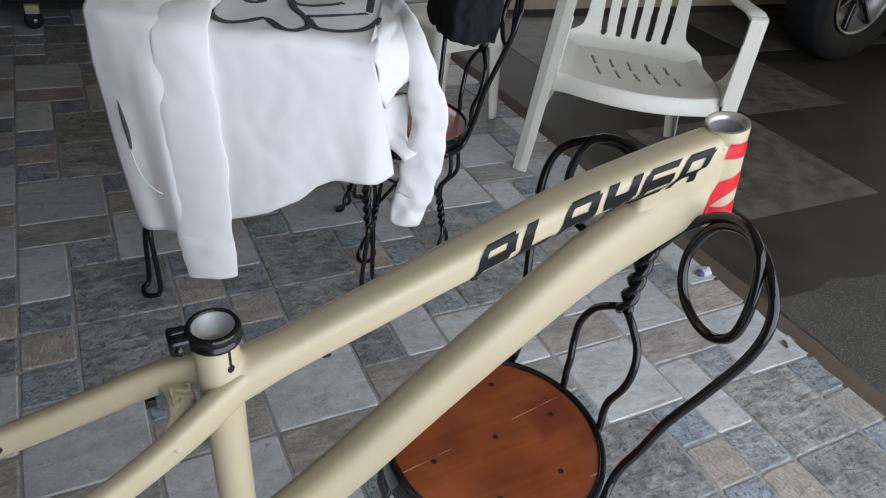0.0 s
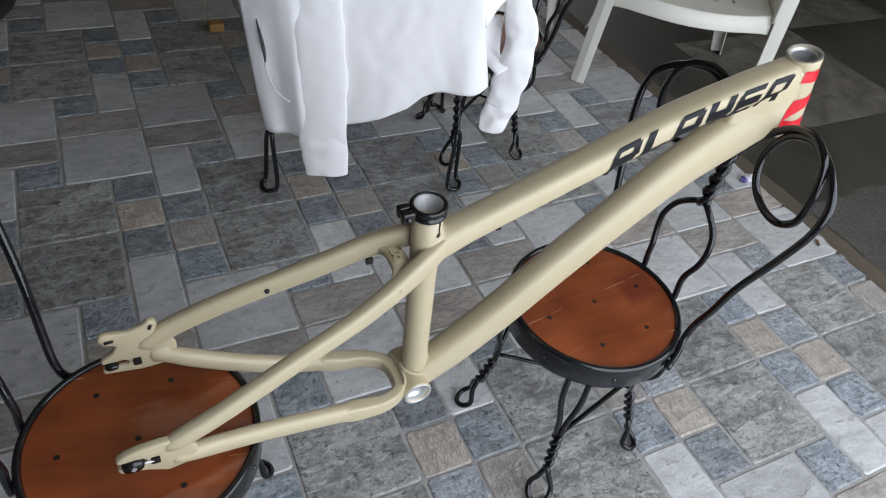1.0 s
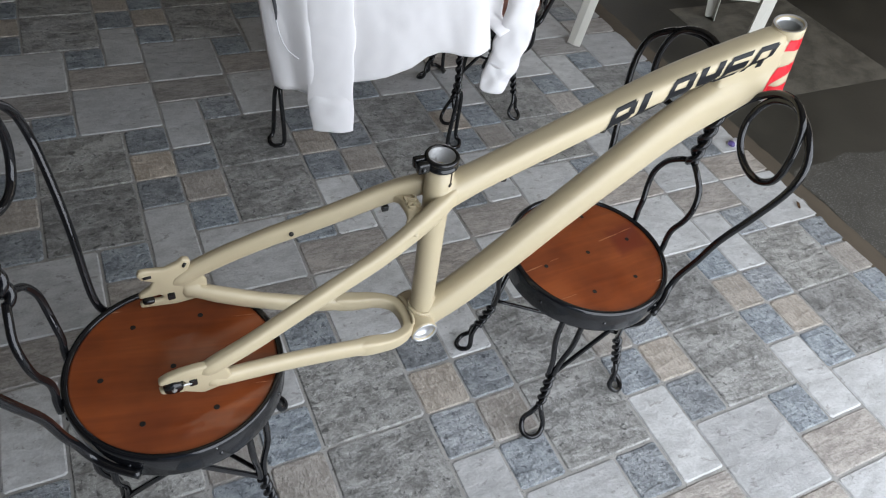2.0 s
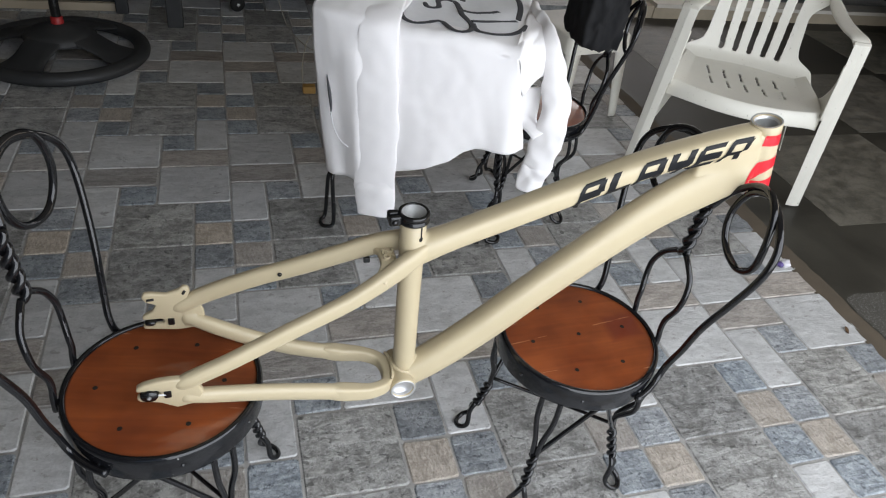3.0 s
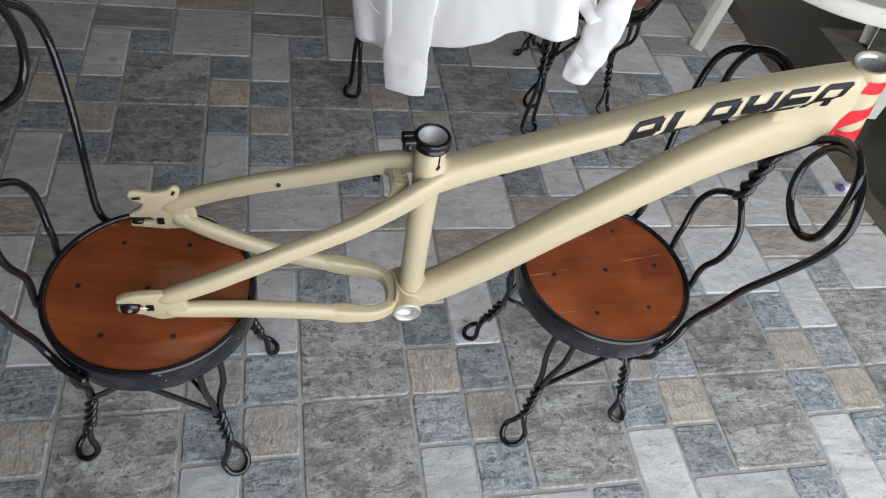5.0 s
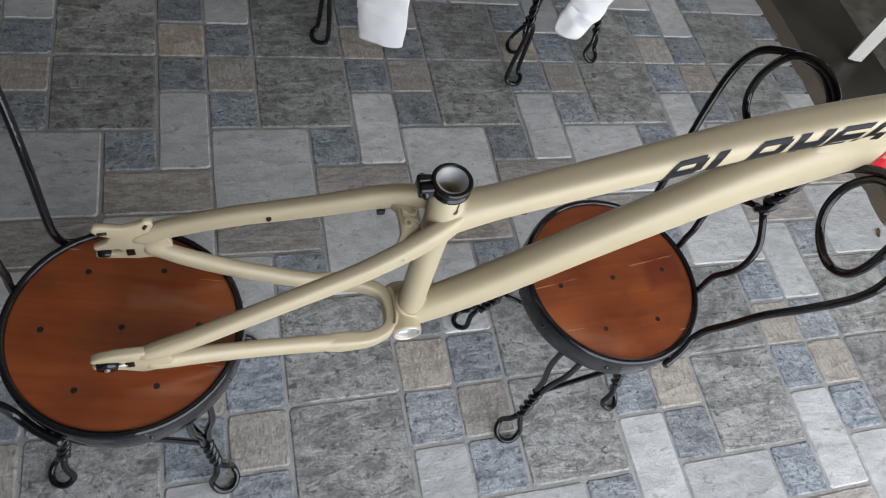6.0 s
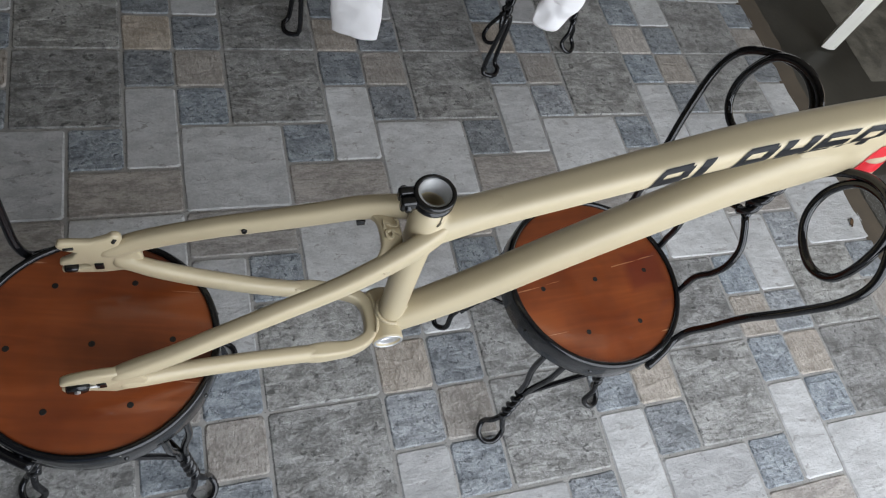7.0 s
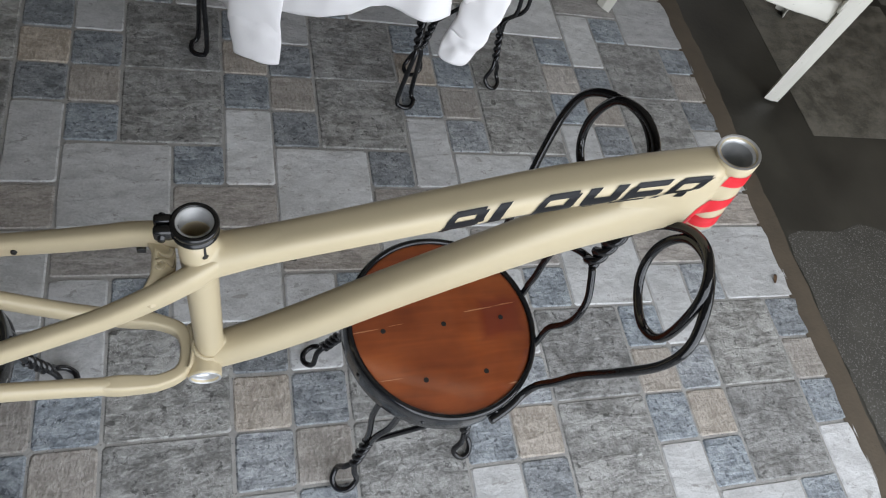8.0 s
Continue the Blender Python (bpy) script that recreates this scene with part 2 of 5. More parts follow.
PATCHED_WOOD = wood_material("patched_wood", True)
# near-black for screws, and for the shade inside slots, slit and eyelet
HOLE = material("dark_screw_and_hole_shade", (0.006, 0.005, 0.004), 0.6, spread=0.3, scale=90)
PLASTIC = material("aged_white_plastic", (0.66, 0.635, 0.56), 0.42, spread=0.10, scale=9, bump=0.06, bump_scale=110, speck=((0.34, 0.31, 0.26), 0.68, 0.76))
FLEECE = material("white_fleece", (0.92, 0.895, 0.89), 0.95, spread=0.025, scale=12, bump=0.14, bump_scale=420, depth=0.0012)
PRINT_AND_SLIT = material("dark_print_and_slit", (0.06, 0.06, 0.065), 0.9, spread=0.15, scale=60)
PALE_INK = material("grey_print", (0.80, 0.80, 0.81), 0.9, spread=0.06, scale=60)
BLACK_CLOTH = material("black_cloth", (0.008, 0.008, 0.009), 0.95, spread=0.3, scale=30, bump=0.4, bump_scale=300)
RUBBER = material("tyre_rubber", (0.006, 0.006, 0.006), 0.75, spread=0.25, scale=30, bump=0.3, bump_scale=140)
DARK_PLASTIC = material("dusty_black_plastic", (0.028, 0.029, 0.03), 0.55, spread=0.3, scale=18, bump=0.1)
RED_PLASTIC = material("red_plastic", (0.35, 0.02, 0.02), 0.45)
RIM_GREY = material("wheel_rim_grey", (0.34, 0.33, 0.31), 0.4, metal=0.6)
CAR_PAINT = material("dark_car_paint", (0.012, 0.013, 0.015), 0.25, coat=0.5, bump=0.02)
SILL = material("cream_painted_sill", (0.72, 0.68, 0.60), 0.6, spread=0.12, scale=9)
TAN_WOOD = material("tan_paint", (0.46, 0.39, 0.29), 0.7, spread=0.2, scale=12)
CABLE = material("pale_cable", (0.36, 0.33, 0.27), 0.6)
PLUG = material("ochre_plug", (0.38, 0.22, 0.06), 0.5, spread=0.2, scale=60)
DRY_LEAF = material("dry_leaf", (0.10, 0.055, 0.025), 0.8, spread=0.3, scale=120)
SCRAP = material("white_scrap", (0.6, 0.58, 0.62), 0.4)
VIOLET = material("violet_scrap", (0.10, 0.07, 0.22), 0.4)
GREEN_TILE = stone("green_grey_tile", (0.42, 0.44, 0.43), (0.20, 0.22, 0.215), 9, 0.2)


# ---- mesh helpers ----
def group_of(name, x=0, y=0, z=0, turn=0, **tags):
    ob = new(name)
    ob.empty_display_size = 0.05
    ob.matrix_world = pose(x, y, z, 0, 0, turn)
    return tagged(ob, **tags)


def finish(name, bm, mat, parent=None, label="", smooth=True):
    bmesh.ops.recalc_face_normals(bm, faces=bm.faces)
    me = bpy.data.meshes.new(name)
    bm.to_mesh(me)
    bm.free()
    me.materials.append(mat)
    if smooth:
        me.shade_smooth()
    ob = new(name, me)
    if parent:
        ob.parent = parent
    if label:
        ob["label"] = label
    return ob


part = finish


def soften(ob, width, segments=2):
    """Rounded edges, and smooth shading broken at sharp ones."""
    mod = ob.modifiers.new("bevel", "BEVEL")
    mod.width, mod.segments, mod.limit_method, mod.angle_limit = width, segments, "ANGLE", radians(35)
    mod.harden_normals = False
    return ob


def thicken(ob, t, offset=-1):
    mod = ob.modifiers.new("thickness", "SOLIDIFY")
    mod.thickness, mod.offset = t, offset
    return ob


def box(bm, lo, hi, m=None):
    m = m or Matrix.Identity(4)
    v = [bm.verts.new(m @ Vector((x, y, z))) for x in (lo[0], hi[0]) for y in (lo[1], hi[1]) for z in (lo[2], hi[2])]
    for f in ((0, 1, 3, 2), (4, 6, 7, 5), (0, 4, 5, 1), (2, 3, 7, 6), (0, 2, 6, 4), (1, 5, 7, 3)):
        bm.faces.new([v[i] for i in f])
    return bm


def spline(points, n):
    """n + 1 points evenly along a smooth curve through the given ones (any number of columns)."""
    p = np.array(points, float)
    p = np.vstack([2 * p[0] - p[1], p, 2 * p[-1] - p[-2]])
    out = []
    for i in range(1, len(p) - 2):
        for t in np.linspace(0, 1, 24, endpoint=False):
            a, b, c, d = p[i - 1:i + 3]
            out.append(0.5 * (2 * b + (c - a) * t + (2 * a - 5 * b + 4 * c - d) * t * t + (3 * b - a - 3 * c + d) * t ** 3))
    out = np.array(out + [p[-2]])
    s = np.r_[0, np.cumsum(np.linalg.norm(np.diff(out[:, :3], axis=0), axis=1))]
    u = np.linspace(0, s[-1], n + 1)
    return np.stack([np.interp(u, s, out[:, k]) for k in range(out.shape[1])], 1)


def power(x, square):
    return math.copysign(abs(x) ** (2 / square), x)


def tube(bm, points, radius, sides=10, caps=True, up=None, square=2.0):
    """A round or oval tube along points. radius: one, or a list of (across, along up); up holds the oval's turn."""
    p = [Vector(q[:3]) for q in points]
    n = len(p)
    rings, normal = [], None
    for i in range(n):
        d = (p[min(i + 1, n - 1)] - p[max(i - 1, 0)]).normalized()
        if up is not None:
            side = d.cross(Vector(up)).normalized()
        else:
            if normal is None:
                normal = d.orthogonal().normalized()
            normal = (normal - d * normal.dot(d)).normalized()
            side = normal
        over = side.cross(d).normalized()
        r = radius[i] if isinstance(radius, (list, np.ndarray)) else radius
        ra, rb = (r, r) if np.isscalar(r) else (r[0], r[1])
        rings.append([bm.verts.new(p[i] + side * (ra * power(math.cos(a), square)) + over * (rb * power(math.sin(a), square))) for a in np.linspace(0, 2 * math.pi, sides, endpoint=False)])
    for a, b in zip(rings, rings[1:]):
        for k in range(sides):
            bm.faces.new((a[k], a[(k + 1) % sides], b[(k + 1) % sides], b[k]))
    if caps:
        bm.faces.new(rings[0][::-1])
        bm.faces.new(rings[-1])
    return bm


def lathe(bm, profile, steps=40, m=None, closed=False):
    """Turns (radius, z) pairs about z."""
    m = m or Matrix.Identity(4)
    rows = [[bm.verts.new(m @ Vector((max(r, 1e-5) * math.cos(a), max(r, 1e-5) * math.sin(a), z))) for a in np.linspace(0, 2 * math.pi, steps, endpoint=False)] for r, z in profile]
    pairs = list(zip(rows, rows[1:])) + ([(rows[-1], rows[0])] if closed else [])
    for a, b in pairs:
        for k in range(steps):
            bm.faces.new((a[k], a[(k + 1) % steps], b[(k + 1) % steps], b[k]))
    return bm


def extrude_outline(bm, outline, thick, m=None, holes=()):
    """A plate of the given outline in x, z, standing across y."""
    m = m or Matrix.Identity(4)
    a = [bm.verts.new(m @ Vector((x, -thick / 2, z))) for x, z in outline]
    b = [bm.verts.new(m @ Vector((x, thick / 2, z))) for x, z in outline]
    k = len(outline)
    for i in range(k):
        bm.faces.new((a[i], a[(i + 1) % k], b[(i + 1) % k], b[i]))
    bm.faces.new(a[::-1])
    bm.faces.new(b)
    return bm


def sheet(bm, rows, flip=False):
    """A surface through a grid of points."""
    v = [[bm.verts.new(q) for q in row] for row in rows]
    for a, b in zip(v, v[1:]):
        for k in range(len(a) - 1):
            bm.faces.new((a[k], a[k + 1], b[k + 1], b[k]))
    return bm


# ---- structure ----
def slab(name, lo, hi, mat, label, parent=None):
    ob = finish(name, box(bmesh.new(), lo, hi), mat, parent, smooth=False)
    return tagged(ob, label, name.rstrip("_0123456789"), kind="structure")


slab("ground", (-40, -40, -0.40), (40, 40, -0.20), CONCRETE, "bare grey ground outside the porch")
floor = slab("floor", (-3.0, -2.1, -0.2), (1.585, 2.6, -0.0026), GROUT, "slate-look ceramic tiles with pale grout joints")
floor["category"] = "floor"
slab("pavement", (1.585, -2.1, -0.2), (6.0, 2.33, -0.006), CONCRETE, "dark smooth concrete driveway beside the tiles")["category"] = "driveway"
slab("floor_2", (1.585, 2.33, -0.2), (6.0, 4.6, 0.03), GREEN_TILE, "grey-green tiled floor behind a low sill")["category"] = "floor"
# unseen side, gate and yard walls and ceiling, added to shape the daylight
slab("wall_west", (-3.15, -1.5, -0.2), (-3.0, 4.6, 2.7), PLASTER, "unseen plain rendered side wall, added to close the porch")
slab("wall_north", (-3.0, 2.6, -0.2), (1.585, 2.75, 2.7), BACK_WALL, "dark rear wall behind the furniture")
slab("wall_north_2", (1.585, 4.6, -0.2), (6.15, 4.75, 0.9), PLASTER, "unseen plain rendered rear wall, added under the back opening")["category"] = "wall"
slab("wall_north_3", (1.585, 4.6, 0.9), (2.05, 4.75, 2.25), PLASTER, "unseen plain rendered rear wall, added beside the back opening")["category"] = "wall"
slab("wall_north_4", (5.6, 4.6, 0.9), (6.15, 4.75, 2.25), PLASTER, "unseen plain rendered rear wall, added beside the back opening")["category"] = "wall"
slab("wall_north_5", (1.585, 4.6, 2.25), (6.15, 4.75, 2.7), PLASTER, "unseen plain rendered lintel, added over the back opening")["category"] = "wall"
slab("wall_inner", (1.5, 2.75, -0.2), (1.585, 4.6, 2.7), BACK_WALL, "unseen dark inner wall end, added to close the back")
slab("wall_east", (6.0, 2.0, -0.2), (6.15, 4.6, 2.7), PLASTER, "unseen plain rendered wall, added beside the side opening")
slab("wall_east_2", (6.0, -1.5, -0.2), (6.15, -1.4, 2.7), PLASTER, "unseen plain rendered wall, added beside the side opening")["category"] = "wall"
slab("wall_east_3", (6.0, -1.4, 2.25), (6.15, 2.0, 2.7), PLASTER, "unseen plain rendered lintel, added over the side opening")["category"] = "wall"
slab("wall_south", (-3.15, -1.65, -0.2), (-0.75, -1.5, 2.7), PLASTER, "unseen plain rendered wall, added beside the gate opening")
slab("wall_south_2", (3.65, -1.65, -0.2), (6.15, -1.5, 2.7), PLASTER, "unseen plain rendered wall, added beside the gate opening")["category"] = "wall"
slab("wall_south_3", (-0.75, -1.65, 2.57), (3.65, -1.5, 2.7), PLASTER, "unseen plain rendered lintel, added over the gate opening")["category"] = "wall"
slab("ceiling", (-3.15, -1.65, 2.7), (6.15, 4.75, 2.85), CEILING, "unseen porch ceiling, added to bounce warm light")

# low sill at the back of the driveway, in two lengths
sill = group_of("door_sill", label="cream painted sill with a tan front", category="sill", kind="structure")
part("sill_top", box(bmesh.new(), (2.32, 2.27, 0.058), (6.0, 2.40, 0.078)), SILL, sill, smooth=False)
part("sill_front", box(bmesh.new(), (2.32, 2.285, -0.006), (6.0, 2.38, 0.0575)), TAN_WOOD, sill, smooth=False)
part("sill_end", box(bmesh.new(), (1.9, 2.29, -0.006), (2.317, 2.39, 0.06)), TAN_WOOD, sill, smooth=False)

# cement fillet along the broken edge of the tiles
rng = random.Random(3)
bm = bmesh.new()
rows = []
for y in np.arange(-2.1, 2.3, 0.035):
    w = 0.060 + 0.010 * noise.noise((0, y * 3, 0)) + 0.008 * rng.random()
    e = 0.006 * noise.noise((4, y * 22, 0))
    rows.append([(1.578 + e, y, -0.001), (1.592 + e, y, 0.0 + 0.001 * rng.random()), (1.592 + w * 0.6, y, -0.0025), (1.592 + w, y, -0.0058)])
tagged(finish("cement_edge", sheet(bm, rows), CEMENT), "brown cement fillet along the broken tile edge", "edging", kind="structure")

# patch of rough washed concrete
bm = bmesh.new()
outline = [(1.68, -2.05), (1.68, -0.9), (1.665, -0.5), (1.655, -0.25), (1.655, -0.06), (1.68, -0.020), (1.86, -0.015), (2.4, -0.05), (3.4, -0.1), (5.9, -0.1), (5.9, -2.05)]
edge = spline([(x, y, 0) for x, y in outline[:-1]], 240)
outline = [(x + 0.02 * noise.noise((x * 9, y * 9, 0)) + 0.008 * noise.noise((x * 40, y * 40, 0)), y + 0.03 * noise.noise((x * 7, y * 7, 5)) + 0.008 * noise.noise((x * 40, y * 40, 3))) for x, y, _ in edge] + outline[-1:]
v = [bm.verts.new((x, y, -0.0052)) for x, y in outline]
bm.faces.new(v)
tagged(finish("rough_patch", bm, ROUGH_CONCRETE, smooth=False), "patch of rough washed aggregate concrete", "concrete patch", kind="structure")


def old_slab(x0, y0, x1, y1):
    bm = box(bmesh.new(), (x0, y0, -0.02), (x1, y1, -0.0046))
    return tagged(finish("paving_slab", bm, OLD_SLAB, smooth=False), "pale worn stone paving slab set in concrete", "paving slab", "slabs in the driveway", kind="structure")


for q in ((1.930, 0.305, 2.56, 0.915), (2.58, 0.93, 3.20, 1.53), (1.95, 1.55, 2.56, 2.15), (3.24, 1.55, 3.86, 2.16), (3.885, 1.55, 4.50, 2.16)):
    old_slab(*q)


from mathutils.bvhtree import BVHTree

# ---- the bicycle frame ----
MID = -0.361
bike = group_of("bicycle_frame", 0.26, MID, 0.25, label="cream aluminium bicycle frame resting across two small chairs", category="bicycle frame")
HOME = bike.matrix_world.inverted()


def bike_part(name, bm, mat, label="", parent=None, smooth=True):
    bm.transform(HOME)
    return part(name, bm, mat, parent or bike, label, smooth)


TOP = spline([(x, MID, z, a, b) for x, z, a, b in (
    (0.262, 0.537, 0.021, 0.0185), (0.31, 0.556, 0.0195, 0.018), (0.40, 0.591, 0.0195, 0.018), (0.50, 0.631, 0.0205, 0.018),
    (0.60, 0.669, 0.0215, 0.0178), (0.70, 0.697, 0.0210, 0.0186), (0.765, 0.7118, 0.0205, 0.0188), (0.795, 0.7165, 0.0203, 0.0184))], 60)
top_tube = bike_part("top_tube", tube(bmesh.new(), TOP[2:-2], TOP[2:-2, 3:5], 44, up=(0, 0, 1), square=3.1), CREAM)
DOWN = spline([(x, MID, z, a, b) for x, z, a, b in (
    (0.262, 0.271, 0.0225, 0.025), (0.32, 0.308, 0.0228, 0.0272), (0.39, 0.364, 0.0228, 0.0285), (0.475, 0.442, 0.0228, 0.0285),
    (0.56, 0.516, 0.0230, 0.029), (0.64, 0.581, 0.0230, 0.032), (0.72, 0.628, 0.0232, 0.036), (0.78, 0.654, 0.0222, 0.033), (0.813, 0.666, 0.0215, 0.029))], 60)
down_tube = bike_part("down_tube", tube(bmesh.new(), DOWN[:-3], DOWN[:-3, 3:5], 48, up=(0, 0, 1), square=2.7), CREAM)

def between(a, b):
    """The pose that lays local z along a to b, at a."""
    a, b = Vector(a), Vector(b)
    return Matrix.Translation(a) @ (b - a).to_track_quat("Z", "Y").to_matrix().to_4x4(), (b - a).length


def upright(a, b):
    """As between, with local y kept across the frame."""
    z = (Vector(b) - Vector(a)).normalized()
    x = Vector((0, 1, 0)).cross(z).normalized()
    return Matrix.Translation(a) @ Matrix((x, z.cross(x), z)).transposed().to_4x4(), (Vector(b) - Vector(a)).length


m, h = upright((0.2665, MID, 0.285), (0.2542, MID, 0.5960))
seat_tube = bike_part("seat_tube", lathe(bmesh.new(), [(0.0182, 0), (0.0182, h * 0.6), (0.0190, h * 0.85), (0.0195, h), (0.0158, h), (0.0158, h - 0.09), (0.0, h - 0.09)], 32, m), CREAM)
bm = bmesh.new()
lathe(bm, [(0.0, h - 0.085), (0.0157, h - 0.085), (0.0157, h + 0.0095), (0.0178, h + 0.0095)], 32, m)
bike_part("seat_tube_bore", bm, BORE, "bare machined bore", seat_tube)
# the slit is a dark strip laid on the bore, not cut through
bm = box(bmesh.new(), (-0.0158, -0.0012, h - 0.030), (-0.0150, 0.0012, h + 0.004), m)
bike_part("bore_slit", bm, HOLE, "slit inside the bore, its shade drawn as a dark strip", seat_tube, smooth=False)
bm = bmesh.new()
lathe(bm, [(0.0193, h - 0.0058), (0.0218, h - 0.0054), (0.0229, h - 0.0040), (0.0229, h - 0.0018), (0.0218, h - 0.0004), (0.0208, h + 0.0004), (0.0208, h + 0.0030), (0.0220, h + 0.0040), (0.0231, h + 0.0056), (0.0231, h + 0.0088), (0.0220, h + 0.0106), (0.0186, h + 0.0110), (0.0180, h + 0.0098), (0.0180, h + 0.001)], 40, m, closed=True)
clamp = bike_part("seat_clamp", bm, BLACK_SATIN, "black anodised seat clamp ring")
bm = bmesh.new()
box(bm, (-0.0375, -0.0115, h - 0.0065), (-0.0195, -0.0010, h + 0.0095), m)
box(bm, (-0.0375, 0.0010, h - 0.0065), (-0.0195, 0.0115, h + 0.0095), m)
soften(bike_part("clamp_ear", bm, BLACK_SATIN, "", clamp), 0.003)
bm = bmesh.new()
lathe(bm, [(0.0, -0.015), (0.0036, -0.015), (0.0036, 0.015), (0.0, 0.015)], 14, m @ Matrix.Translation((-0.0300, 0, h + 0.001)) @ pose(0, 0, 0, 90, 0, 0))
bike_part("clamp_bolt", bm, BLACK_SATIN, "small black clamp bolt", clamp)
# relief slot in the seat tube below the clamp: a black sheet for its shade
bm = bmesh.new()
ring = []
for k, z in enumerate(np.linspace(h - 0.032, h - 0.004, 15)):
    w = (0.0016, 0.0030, 0.0036, 0.0030)[k] if k < 4 else 0.0013
    ring.append([m @ Vector((0.0197 * math.cos(a), 0.0197 * math.sin(a), z)) for a in np.linspace(radians(-66) - w / 0.0197, radians(-66) + w / 0.0197, 4)])
bike_part("relief_slot", sheet(bm, ring), BLACK_SATIN, "relief slot, its shade drawn as a black sheet", seat_tube)

# head tube with machined ends
HEAD_M, HEAD_H = upright((0.8180, MID, 0.6220), (0.7900, MID, 0.7400))
head_tube = bike_part("head_tube", lathe(bmesh.new(), [(0.0188, 0.0), (0.0232, 0.0), (0.0232, 0.010), (0.0226, 0.018), (0.0226, HEAD_H - 0.018), (0.0231, HEAD_H - 0.011), (0.0233, HEAD_H - 0.001), (0.0228, HEAD_H), (0.0188, HEAD_H), (0.0188, 0.0)], 44, HEAD_M), CREAM)
bm = bmesh.new()
lathe(bm, [(0.0230, HEAD_H + 0.0006), (0.0205, HEAD_H + 0.0006), (0.0176, HEAD_H - 0.0045), (0.0170, HEAD_H - 0.006)], 44, HEAD_M)
bike_part("upper_cup_seat", bm, SILVER, "bare machined chamfered rim", head_tube)
bike_part("bore", lathe(bmesh.new(), [(0.0171, HEAD_H - 0.0058), (0.0171, HEAD_H - 0.045), (0.0150, HEAD_H - 0.047), (0.0150, 0.004)], 44, HEAD_M), BORE, "dull grey bore", head_tube)
bm = bmesh.new()
lathe(bm, [(0.0233, 0.001), (0.0233, -0.004), (0.0188, -0.004), (0.0188, 0.02)], 40, HEAD_M)
bike_part("lower_cup_seat", bm, SILVER, "bare machined lower rim", head_tube)

# bottom bracket shell lies across the frame
m = Matrix.Translation((0.259, MID, 0.274)) @ pose(0, 0, 0, 90, 0, 0)
shell = bike_part("bottom_bracket_shell", lathe(bmesh.new(), [(0.0175, -0.0375), (0.0212, -0.0375), (0.0218, -0.034), (0.0218, 0.034), (0.0212, 0.0375), (0.0175, 0.0375)], 36, m, closed=True), CREAM)
for side in (1, -1):
    bike_part("thread_ring", lathe(bmesh.new(), [(0.0208, side * 0.0376), (0.0208, side * 0.0384), (0.0178, side * 0.0384), (0.0172, side * 0.030), (0.0172, side * 0.0275), (0.0, side * 0.0270)], 36, m), SILVER, "bare machined threaded ring", shell)

SEAT_STAYS = (
    [(-0.085, -0.4345, 0.3835, 0.0030, 0.0050), (-0.078, -0.4345, 0.3865, 0.0070, 0.0095), (-0.058, -0.4330, 0.3935, 0.0094, 0.0120), (-0.017, -0.4285, 0.4085, 0.0096, 0.0124), (0.030, -0.421, 0.4270, 0.0097, 0.0127), (0.065, -0.416, 0.4420, 0.0098, 0.0128), (0.104, -0.410, 0.4575, 0.0100, 0.0130), (0.155, -0.4025, 0.4785, 0.0102, 0.0134), (0.190, -0.397, 0.4975, 0.0106, 0.0140), (0.225, -0.390, 0.5185, 0.011, 0.0152), (0.258, -0.381, 0.539, 0.011, 0.0150), (0.288, -0.369, 0.551, 0.0065, 0.010), (0.320, -0.363, 0.559, 0.003, 0.004)],
    [(-0.090, -0.2875, 0.393, 0.0030, 0.0050), (-0.083, -0.2870, 0.397, 0.0070, 0.0098), (-0.068, -0.2865, 0.405, 0.0092, 0.0120), (-0.048, -0.2865, 0.415, 0.0096, 0.0132), (-0.009, -0.291, 0.434, 0.0097, 0.0136), (0.042, -0.298, 0.456, 0.0098, 0.0138), (0.075, -0.303, 0.4685, 0.0100, 0.0140), (0.115, -0.309, 0.484, 0.0102, 0.0144), (0.165, -0.317, 0.5055, 0.0106, 0.0148), (0.191, -0.321, 0.517, 0.0108, 0.0154), (0.226, -0.331, 0.533, 0.011, 0.0156), (0.264, -0.344, 0.546, 0.011, 0.0150), (0.294, -0.354, 0.553, 0.0065, 0.010), (0.320, -0.359, 0.559, 0.003, 0.004)])
CHAIN_STAYS = (
    [(-0.079, -0.4345, 0.361, 0.0030, 0.0050), (-0.072, -0.4340, 0.3595, 0.0075, 0.0100), (-0.052, -0.4310, 0.3545, 0.0094, 0.0120), (-0.018, -0.426, 0.3455, 0.0098, 0.0132), (0.040, -0.420, 0.332, 0.0100, 0.0136), (0.105, -0.4145, 0.3155, 0.0103, 0.0138), (0.150, -0.411, 0.303, 0.0105, 0.0135), (0.170, -0.4095, 0.2975, 0.0105, 0.0130)],
    [(-0.079, -0.2875, 0.3775, 0.0030, 0.0050), (-0.072, -0.2880, 0.3755, 0.0075, 0.0100), (-0.052, -0.2920, 0.3690, 0.0094, 0.0120), (-0.030, -0.2965, 0.359, 0.0098, 0.0132), (0.020, -0.3015, 0.334, 0.0100, 0.0136), (0.078, -0.3065, 0.3105, 0.0103, 0.0138), (0.120, -0.311, 0.2995, 0.0105, 0.0135), (0.170, -0.3155, 0.2900, 0.0105, 0.0130)])
